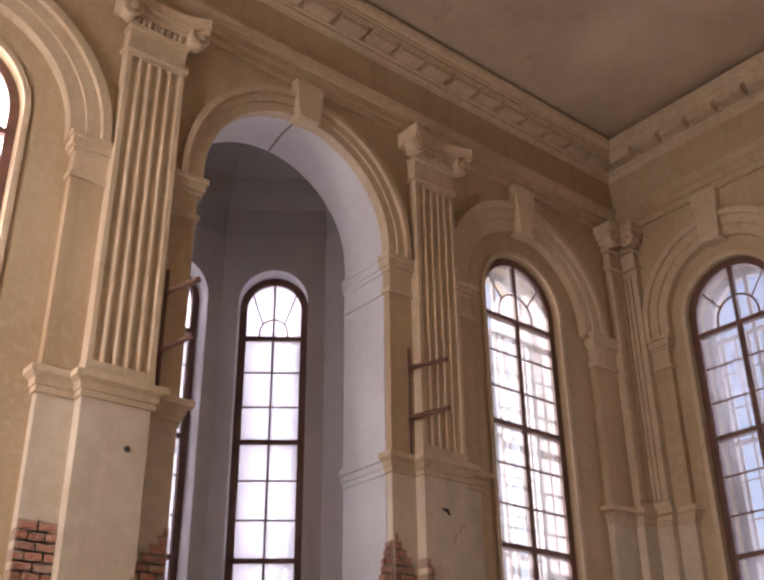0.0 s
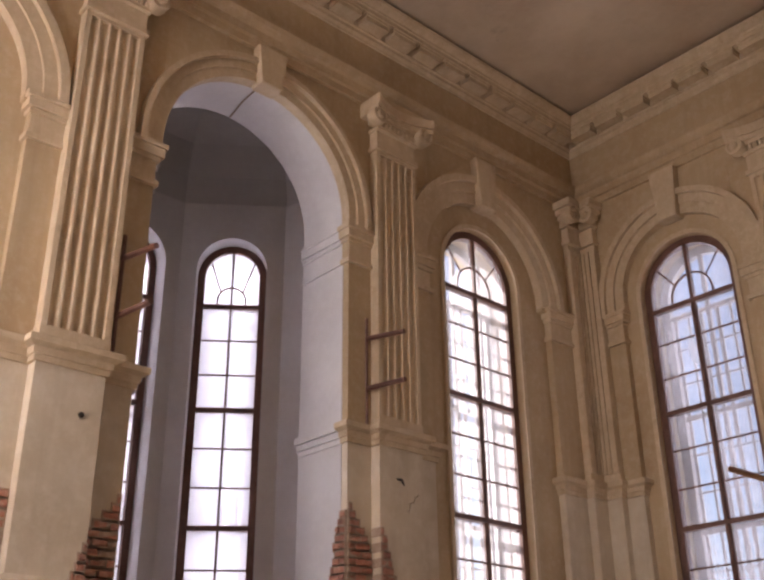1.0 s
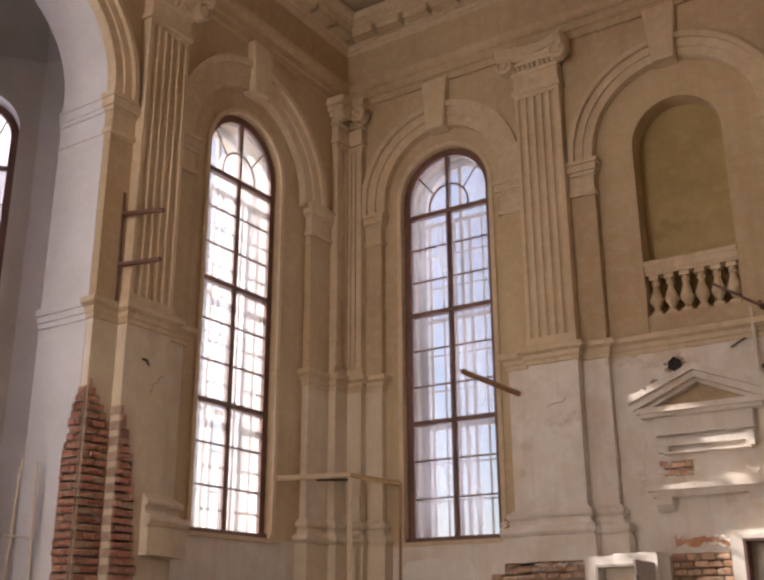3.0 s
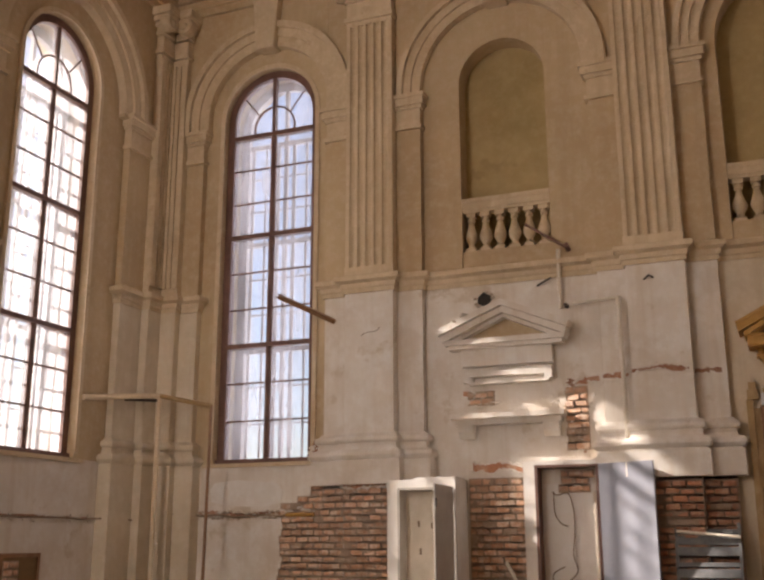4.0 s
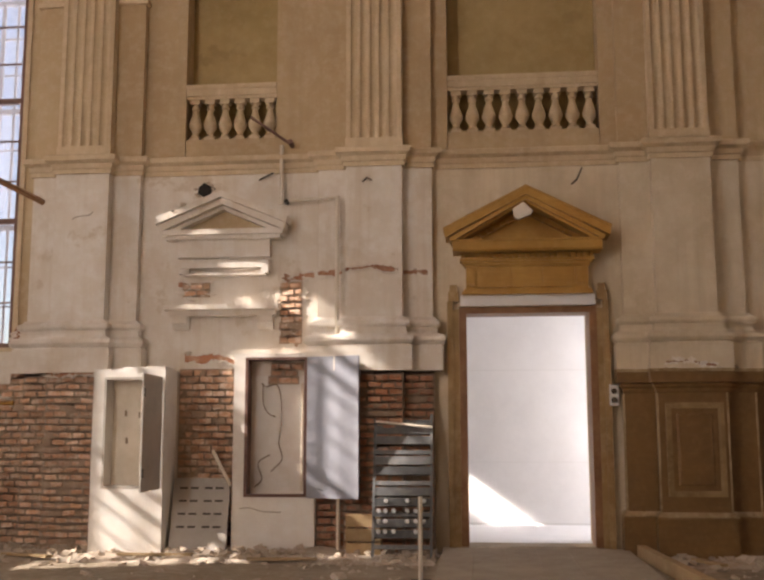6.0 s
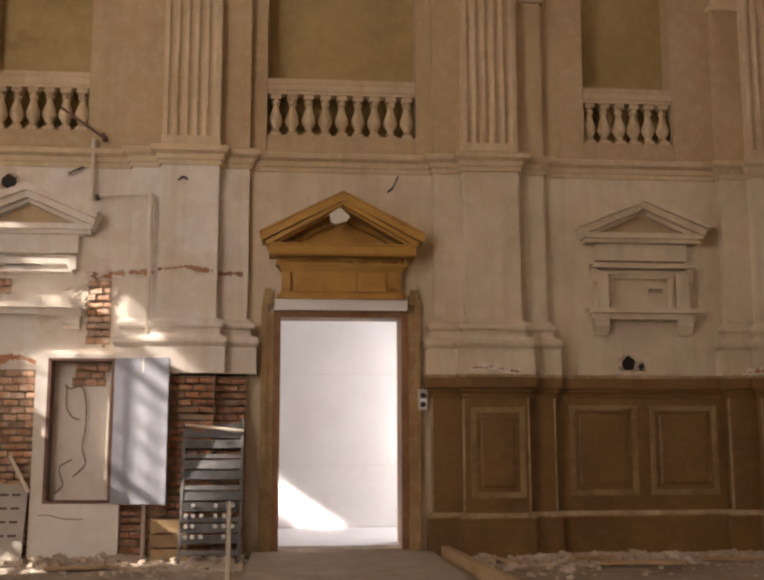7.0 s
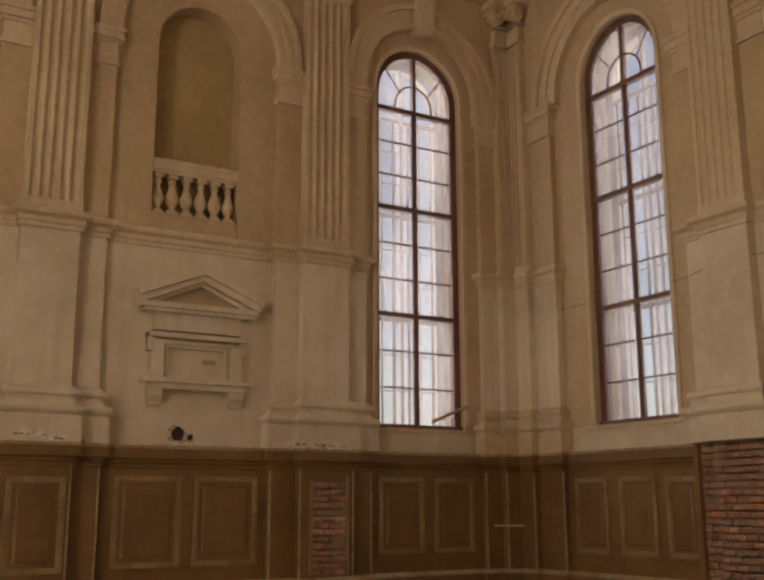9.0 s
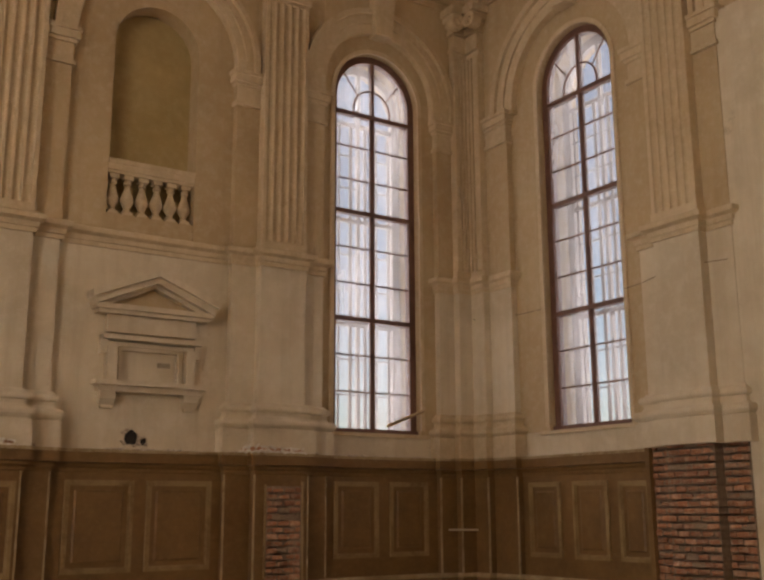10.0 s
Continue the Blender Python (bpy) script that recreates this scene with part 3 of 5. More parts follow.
# string course between the window bays, breaking round the pilasters
line = []
for uc in NB:
    line += flank_path(uc)
line[0], line[-1] = (line[0][0] - 0.0, 0), (line[-1][0], 0)
part("string_course", swept(line, STRING_PROF), TRIM, wall_north)
bm = bmesh.new()
for a, b, c, r, zc in ((-9.4, -6.515, -WIN_N, 1.03, SPRING), (-5.045, -2.655, -3.87, 1.17, ARCH_N), (-1.185, 1.185, 0, 1.17, ARCH_N), (2.655, 5.045, 3.87, 1.17, ARCH_N), (6.515, 9.4, WIN_N, 1.03, SPRING)):
    arched_slab(bm, a, b, 7.70, 10.2, c, r, 7.70, zc, -0.01, FLANK)
for uc in NB:
    box(bm, uc - 0.74, uc + 0.74, -0.01, FLANK - 0.003, 7.28, 10.2)
part("spandrel", bm, PLASTER, wall_north)
for c, r0, r1, zc in ((-WIN_N, 1.03, 1.43, SPRING), (-3.87, 1.17, 1.50, ARCH_N), (0, 1.17, 1.50, ARCH_N), (3.87, 1.17, 1.50, ARCH_N), (WIN_N, 1.03, 1.43, SPRING)):
    archivolt(wall_north, c, r0, r1, zc)
for uc in NB:
    impost(wall_north, uc - 0.735, uc - 0.362, 1, 0)
    impost(wall_north, uc + 0.362, uc + 0.735, 0, 1)
impost(wall_north, -8.95, -8.65, 0, 1)
impost(wall_north, 8.65, 8.95, 1, 0)
for sgn in (-1, 1):
    bm = bmesh.new()
    arch_strip(bm, sgn * WIN_N, SPRING_N, 0.79, 0.86, -0.01, 0.025, SILL)
    part("window_surround", bm, TRIM, wall_north)


# west and east walls: window, great arch, window
def cross_wall(wall, s):
    """s turns the hall's y into the wall's u."""
    def uu(*y):
        return sorted(s * q for q in y)
    bm = bmesh.new()
    for y0, y1, c in ((8.805, NORTH + 0.9, WIN_W), (SOUTH - 0.9, 3.015, WIN_SW)):
        a, b = uu(y0, y1)
        arched_slab(bm, a, b, 0, CEIL, s * c, OPEN_HW, SILL - 0.07, SPRING_W, -THICK, 0)
    a, b = uu(3.015, 8.805)
    if s < 0:
        arched_slab(bm, a, b, 0, CEIL, s * 5.95, 1.41, 0, SPRING, -THICK, 0)
    else:
        box(bm, a, b, -THICK, 0, 0, CEIL)
    part("wall_core", bm, PLASTER, wall)
    for y0, y1, c in ((8.81, 11.45, WIN_W), (0.45, 3.01, WIN_SW)):
        a, b = uu(y0, y1)
        part("lower_field", boxed(a, b, 0, 0.006, 0, SILL - 0.075), PLASTER_BARE_LIT if s < 0 else PLASTER_LOW, wall)
        part("window_sill", boxed(s * c - 0.95, s * c + 0.95, -0.3, 0.05, SILL - 0.12, SILL - 0.065), TRIM, wall)
        bm = bmesh.new()
        arch_strip(bm, s * c, SPRING_W, 0.79, 0.86, -0.01, 0.025, SILL)
        part("window_surround", bm, TRIM, wall)
    for y in GROUPS_W:
        pilaster(wall, s * y, broken=0.0 if s > 0 else 0.44 if y > 6 else -0.22)
        part("string_course", swept(flank_path(s * y), STRING_PROF), TRIM, wall)
        impost(wall, s * y - 0.735, s * y - 0.362, 1, 0)
        impost(wall, s * y + 0.362, s * y + 0.735, 0, 1)
    bm = bmesh.new()
    for y0, y1, c, r, zc in ((8.805, NORTH, WIN_W, 1.26, ARCH_W), (4.485, 7.335, 5.93, 1.40, 7.92), (SOUTH, 3.015, WIN_SW, 1.26, ARCH_W)):
        a, b = uu(y0, y1)
        arched_slab(bm, a, b, 7.70, 10.2, s * c, r, 7.70, zc, -0.01, FLANK)
    for y in GROUPS_W:
        box(bm, s * y - 0.74, s * y + 0.74, -0.01, FLANK - 0.003, 7.28, 10.2)
    part("spandrel", bm, PLASTER, wall)
    archivolt(wall, s * WIN_W, 1.26, 1.70, ARCH_W)
    archivolt(wall, s * WIN_SW, 1.26, 1.70, ARCH_W)
    archivolt(wall, s * 5.93, 1.40, 1.72, 7.92)
    impost(wall, *uu(11.43, 11.95), 1 if s > 0 else 0, 0 if s > 0 else 1)
    impost(wall, *uu(0.05, 0.57), 0 if s > 0 else 1, 1 if s > 0 else 0)
    corner(wall, s, s * NORTH, 0.24, (0.55, 1.07))
    corner(wall, -s, s * SOUTH, 0.24, (0.55, 1.07))


cross_wall(wall_west, -1)
cross_wall(wall_east, 1)

bm = bmesh.new()
arched_slab(bm, -HALF - 0.9, 0, 0, CEIL, -WIN_N, OPEN_HW, SILL - 0.07, SPRING, -THICK, 0)
box(bm, 0, HALF + 0.9, -THICK, 0, 0, CEIL)
part("wall_core", bm, PLASTER, wall_south)

# entablature round the whole hall: architrave, frieze and cornice with flat blocks
RING = [(-HALF, SOUTH), (HALF, SOUTH), (HALF, NORTH), (-HALF, NORTH)]
arch_prof = [(0.0, 9.81), (0.16, 9.81), (0.16, 9.93), (0.20, 9.94), (0.205, 10.06), (0.25, 10.075), (0.29, 10.12), (0.31, 10.18), (0.31, 10.21), (0.11, 10.23), (0.11, 10.93)]
tagged(part("architrave", swept(RING, arch_prof, True), PLASTER), "tan plaster architrave and frieze round the hall", "architrave", kind="structure")
corn_prof = [(0.05, 10.92), (0.13, 10.92), (0.145, 10.95), (0.18, 10.98), (0.19, 11.03), (0.22, 11.04), (0.22, 11.17), (0.45, 11.18), (0.45, 11.25), (0.47, 11.26), (0.47, 11.29), (0.53, 11.32), (0.57, 11.36), (0.58, 11.40), (0.34, 11.41), (0.34, 11.49), (0.0, 11.49)]
cornice = tagged(part("cornice", swept(RING, corn_prof, True), TRIM), "tan plaster cornice with flat blocks under the ceiling", "cornice", kind="structure")
bm = bmesh.new()
box(bm, -0.215, 0.215, 0.21, 0.42, 11.06, 11.178)
box(bm, -0.23, 0.23, 0.21, 0.435, 11.14, 11.179)
bmesh.ops.recalc_face_normals(bm, faces=bm.faces)
block = bpy.data.meshes.new("cornice_block")
bm.to_mesh(block)
bm.free()
block.materials.append(TRIM)
for m, a, b in ((NORTH_M, -8.85, 8.85), (WEST_M, -11.9, -0.1), (EAST_M, 0.1, 11.9)):
    n = round((b - a) / 0.54)
    for i in range(n + 1):
        piece("cornice_block", block, cornice, at=m @ pose(a + (b - a) * i / n, 0, 0))

# windows
N_TINT, W_TINT = (0.985, 0.955, 1.0), (1.0, 0.955, 0.89)
wn_label = "tall round-headed window with brown sash bars"
k = 1
# Unseen south window is added as fill light; southwest lamp is raised likewise.
for wall_m, us, lit, v in ((NORTH_M, (WIN_N, -WIN_N), 46.0, -0.16), (WEST_M, (-WIN_W,), 54.0, -0.16), (WEST_M, (-WIN_SW,), 730.0, -0.16), (EAST_M, (WIN_W, WIN_SW), 35.0, -0.16), (SOUTH_M, (-WIN_N,), 330.0, -0.30)):
    rise, rows = (SPRING, TRANSOMS) if wall_m is SOUTH_M else (SPRING_N, TRANSOMS_N) if wall_m is NORTH_M else (SPRING_W, TRANSOMS_W)
    for u in us:
        window(f"window_{k}", wall_m @ pose(u, 0, 0), 0.69, rise, wn_label, lit, N_TINT if wall_m in (NORTH_M, EAST_M) else W_TINT, v, rows)
        k += 1

# ---- the apse behind the great arch ----
apse = side("wall_apse", pose(-HALF - THICK, 6.0, 0, 0, 0, -90), "white plastered polygonal apse behind the great arch")
AP, STEP = 2.4, 36.5
half_w = AP * math.tan(radians(STEP / 2))
for i in range(-2, 3):
    m = pose(0, 0, 0, 0, 0, STEP * i) @ pose(0, -AP, 0)
    bm = bmesh.new()
    if abs(i) < 2:
        arched_slab(bm, -half_w - 0.06, half_w + 0.06, 0, 9.4, 0, 0.53, SILL - 0.07, 8.25, -0.7, 0)
    else:
        box(bm, -half_w - 0.06, half_w + 0.06, -0.7, 0, 0, 9.4)
    part("apse_wall", bm, WHITE_PLASTER, apse, at=m)
    if abs(i) < 2:
        bm = bmesh.new()
        arch_strip(bm, 0, 8.25, 0.53, 0.62, -0.01, 0.03, SILL)
        part("window_surround", bm, WHITE_PLASTER, apse, at=m)
bm = bmesh.new()
rings = []
for j in range(7):
    a = radians(90 * j / 6)
    rings.append([bm.verts.new(((AP / math.cos(radians(STEP / 2)) + 0.05) * math.cos(a) * math.sin(radians(STEP * (i - 2.5))), -(AP / math.cos(radians(STEP / 2)) + 0.05) * math.cos(a) * math.cos(radians(STEP * (i - 2.5))), 9.38 + 1.9 * math.sin(a))) for i in range(6)])
for r0, r1 in zip(rings, rings[1:]):
    for i in range(5):
        bm.faces.new((r0[i], r0[i + 1], r1[i + 1], r1[i]))
bmesh.ops.remove_doubles(bm, verts=bm.verts, dist=0.001)
part("apse_vault", bm, GREY_VAULT, apse, "grey half dome")
part("apse_front", boxed(-2.7, 2.7, -0.0, 0.4, 9.45, 11.9), GREY_VAULT, apse)
# lining of the great arch
bm = bmesh.new()
arch_strip(bm, -5.95, SPRING, 1.395, 1.412, -THICK - 0.01, -0.02, 0.0, 32)
part("arch_lining", bm, WHITE_PLASTER, wall_west, "white painted lining of the great arch")
bm = bmesh.new()
for sgn in (-1, 1):
    for z0, z1, o in ((4.86, 4.93, 0.02), (4.93, 5.01, 0.045), (5.01, 5.10, 0.08), (7.26, 7.31, 0.02), (7.56, 7.62, 0.025), (7.62, 7.74, 0.05), (7.74, 7.78, 0.065)):
        a, b = sorted((-5.95 + sgn * 1.396, -5.95 + sgn * (1.396 - o)))
        box(bm, a, b, -THICK, 0.0, z0, z1)
part("jamb_moulding", bm, WHITE_PLASTER, wall_west)
part("arch_crack", rodded([(-5.95 - 1.39 * math.sin(radians(a)), -0.03 - 0.8 * q, SPRING + 1.39 * math.cos(radians(a)) - 0.004) for a, q in ((-2, 0), (-1, 0.5), (2, 1))], 0.012, 6), CABLE, wall_west)
for i in (-1, 0, 1):
    m = apse.matrix_world @ pose(0, 0, 0, 0, 0, STEP * i) @ pose(0, -AP, 0)
    window(f"window_{k}", m, 0.43, 8.25, "narrow round-headed apse window with brown sash", 80.0, (0.95, 0.95, 1.0), glass=CLOUDED_GLASS)
    k += 1
# the flank strip of the eastern bay runs on as a plain broad field
part("flank_field", boxed(4.6, 7.33, -0.01, FLANK - 0.004, 0, 7.7), PLASTER_LOW, wall_east)

# ---- things ----
def thing(name, label, category, m=None, group="", kind=""):
    ob = new(name)
    if m is not None:
        ob.matrix_world = m
    return tagged(ob, label, category, group, kind)


def N(x, v=0.0, z=0.0):
    """A place on the north wall: the hall's x, out from the wall, up."""
    return NORTH_M @ pose(-x, v, z)


# the passage behind the doorway
P0, P1 = NORTH + THICK, 15.4
passage = tagged(new("wall_passage"), "white boarded walls of the passage behind the doorway", "wall", kind="structure")
# The side openings are unseen, added to let light into the passage.
for sizes in ((-2.4, 2.4, P1, P1 + 0.2, 0, 3.7), (-2.6, 2.6, P0, P1, 3.5, 3.7), (-2.4, -2.2, P0, 14.72, 0, 3.5), (-2.4, -2.2, 14.72, P1, 0, 0.9), (-2.4, -2.2, 14.72, P1, 1.86, 3.5), (2.2, 2.4, P0, 13.6, 0, 3.5), (2.2, 2.4, 15.2, P1, 0, 3.5), (2.2, 2.4, 13.6, 15.2, 0, 0.6), (2.2, 2.4, 13.6, 15.2, 3.1, 3.5)):
    part("wall_panel", boxed(*sizes), DOOR_WHITE, passage)
bm = bmesh.new()
box(bm, -1.3, 1.3, P1 - 0.004, P1 + 0.01, 1.02, 1.028)
box(bm, -1.3, 1.3, P1 - 0.004, P1 + 0.01, 2.42, 2.428)
box(bm, -1.3, 1.3, P1 - 0.015, P1 + 0.01, 0.09, 0.12)
tagged(part("board_joint", bm, JOINT), "thin grey joints between white boards", "trim", kind="structure")
tagged(part("floor_passage", boxed(-2.4, 2.4, NORTH - 0.0, P1 + 0.1, 0.0, 0.09), DOOR_WHITE), "pale floor of the passage", "floor", kind="structure")
# Lamp at the unseen right-hand opening, added to brighten the passage.
daylight_lamp(pose(2.42, 14.4, 1.85, 90, 0, 90), 1.6, 2.5, 36.0, (0.94, 0.95, 1.0))
# Narrow lamp inside the passage, added to throw the sun patch on its wall.
sun_patch_lamp = daylight_lamp(look((-2.15, 14.72, 1.75), (-0.62, 15.4, 0.42)), 0.75, 0.42, 4.5, (1.0, 0.96, 0.88))
sun_patch_lamp.data.spread = radians(6)


# door surround
def rakes(parent, material, rolls):
    """Both sloping sides of a gable; each roll: half width, height at the tip and apex, depth, how far out."""
    for s in (-1, 1):
        bm = bmesh.new()
        for tip, zt, apex, drop, out in rolls:
            prism(bm, [(s * tip, zt), (0, apex), (0, apex - drop), (s * (tip - 0.02), zt - drop)], 0.0, out)
        part("raking_cornice", bm, material, parent)


door = thing("door_1", "open doorway with brown frame below an ochre wooden pediment", "doorway", N(0), kind="structure")
for sgn in (-1, 1):
    a, b = sorted((sgn * 0.765, sgn * 0.855))
    part("jamb", boxed(a, b, -0.35, 0.06, 0.09, 3.05), DOOR_WOOD, door)
    a, b = sorted((sgn * 0.857, sgn * 1.0))
    bm = boxed(a, b, 0.0, 0.05, 0.0, 3.02)
    a, b = sorted((sgn * 0.93, sgn * 1.005))
    box(bm, a, b, 0.0, 0.085, 0.0, 3.12)
    part("architrave_post", bm, POST, door, "worn yellowish timber post")
part("head_jamb", boxed(-0.855, 0.855, -0.35, 0.055, 2.965, 3.05), DOOR_WOOD, door)
part("lintel_board", boxed(-0.84, 0.84, 0.0, 0.12, 3.052, 3.19), DOOR_WHITE, door, "white painted lintel board")
part("threshold", boxed(-0.86, 0.86, -0.4, 0.06, 0.05, 0.098), STONE, door)
ped = part("entablature", boxed(-0.76, 0.76, 0.0, 0.13, 3.20, 3.60), OAK, door, "ochre wooden frieze")
bm = bmesh.new()
for z0, z1, o in ((3.19, 3.235, 0.05), (3.235, 3.26, 0.03), (3.55, 3.58, 0.02), (3.58, 3.61, 0.045), (3.61, 3.645, 0.075)):
    box(bm, -0.76 - o, 0.76 + o, 0.0, 0.13 + o, z0, z1)
part("frieze_moulding", bm, OAK, ped)
for x0, x1 in ((-0.62, -0.22), (-0.19, 0.17), (0.20, 0.56)):
    part("frieze_panel", boxed(-x1, -x0, 0.13, 0.155, 3.28, 3.54), OAK, ped)
for x in (-0.70, 0.65):
    bm = boxed(-x - 0.06, -x + 0.06, 0.13, 0.19, 3.30, 3.54)
    bmesh.ops.bevel(bm, geom=bm.edges[:], offset=0.02, segments=2, affect="EDGES")
    part("frieze_block", bm, OAK, ped)
bm = boxed(-0.021, 0.021, 0, 0.09, 0, 0.055)
bmesh.ops.recalc_face_normals(bm, faces=bm.faces)
dent = bpy.data.meshes.new("dentil")
bm.to_mesh(dent)
bm.free()
dent.materials.append(OAK)
for i in range(21):
    piece("dentil", dent, ped, at=pose(-0.80 + i * 0.08, 0.12, 3.652))
bm = bmesh.new()
box(bm, -0.80, 0.80, 0.0, 0.14, 3.64, 3.72)
prism(bm, [(0.0, 3.715), (0.34, 3.715), (0.36, 3.74), (0.37, 3.83), (0.39, 3.84), (0.39, 3.86), (0.0, 3.86)], -0.92, 0.92, "v")
for q in bm.verts[-14:]:
    q.co = Vector((q.co.y, q.co.x, q.co.z))
part("geison", bm, OAK, ped)
bm = bmesh.new()
prism(bm, [(-0.9, 3.86), (0.9, 3.86), (0, 4.34)], 0.0, 0.06)
gable = part("tympanum", bm, OAK, door, "ochre wooden gable field")
rakes(gable, OAK, ((1.04, 4.00, 4.53, 0.025, 0.43), (1.03, 3.98, 4.508, 0.10, 0.415), (0.96, 3.885, 4.412, 0.055, 0.38), (0.90, 3.86, 4.36, 0.03, 0.30), (0.74, 3.86, 4.25, 0.02, 0.12)))
for i in range(8):
    for sgn in (-1, 1):
        q = 0.12 + 0.085 * i
        piece("dentil", dent, gable, at=pose(sgn * q, 0.10, 4.21 - 0.505 * q, 0, sgn * 28, 0) @ Matrix.Diagonal((0.8, 1, 0.7, 1)))
bm = bmesh.new()
prism(bm, [(0.17, 4.22), (0.15, 4.12), (0.10, 4.09), (-0.05, 4.15), (-0.08, 4.20), (-0.03, 4.25), (0.04, 4.31)], 0.36, 0.43)
part("cartouche", bm, CREAM_PLASTER, gable, "white broken plaster plate")
for sgn in (-1, 1):
    a, b = sorted((sgn * 0.86, sgn * 0.99))
    bm = boxed(a, b, 0.0, 0.10, 3.12, 3.24)
    box(bm, a + 0.02, b - 0.02, 0.0, 0.07, 3.24, 3.33)
    part("console", bm, POST, door, "broken plaster console")
bell = thing("switch_plate", "small white plate with two dark round switches beside the doorway", "switch", N(1.03, 0.085, 0))
part("plate", boxed(-0.055, 0.055, 0, 0.02, 1.80, 2.06), DOOR_WHITE, bell)
for z in (1.87, 1.98):
    bm = bmesh.new()
    lathe(bm, [(0.035, 0), (0.035, 0.02), (0.028, 0.03)], 14)
    bmesh.ops.transform(bm, matrix=pose(0, 0.018, z, -90, 0, 0), verts=bm.verts)
    part("switch", bm, IRON, bell, "dark round switch")


# balustrades in the niches
def baluster_mesh():
    bm = bmesh.new()
    box(bm, -0.07, 0.07, -0.07, 0.07, 0.0, 0.05)
    lathe(bm, [(0.06, 0.05), (0.065, 0.07), (0.04, 0.09), (0.045, 0.12), (0.085, 0.19), (0.092, 0.23), (0.07, 0.30), (0.042, 0.38), (0.036, 0.43), (0.055, 0.45), (0.055, 0.47), (0.038, 0.48), (0.045, 0.51)], 16)
    box(bm, -0.065, 0.065, -0.065, 0.065, 0.51, 0.57)
    bmesh.ops.recalc_face_normals(bm, faces=bm.faces)
    me = bpy.data.meshes.new("baluster")
    bm.to_mesh(me)
    bm.free()
    me.materials.append(TRIM)
    return me


BALUSTER = baluster_mesh()
for x, hw, n in ((-3.87, 0.615, 6), (0.0, 0.975, 9), (3.87, 0.615, 6)):
    b = thing("balustrade", "cream plaster balustrade with turned balusters in a wall niche", "balustrade", N(x, -0.12, 0), "niche balustrades")
    part("plinth", boxed(-hw, hw, -0.11, 0.10, 5.095, 5.365), PLASTER, b, "worn plaster plinth")
    bm = bmesh.new()
    for z0, z1, o in ((5.93, 5.97, 0.09), (5.97, 6.06, 0.115), (6.06, 6.09, 0.135), (6.09, 6.12, 0.145)):
        box(bm, -hw, hw, -o, o, z0, z1)
    part("handrail", bm, TRIM, b)
    for i in range(n):
        piece("baluster", BALUSTER, b, at=pose(-hw + (i + 0.5) * 2 * hw / n, 0, 5.362))


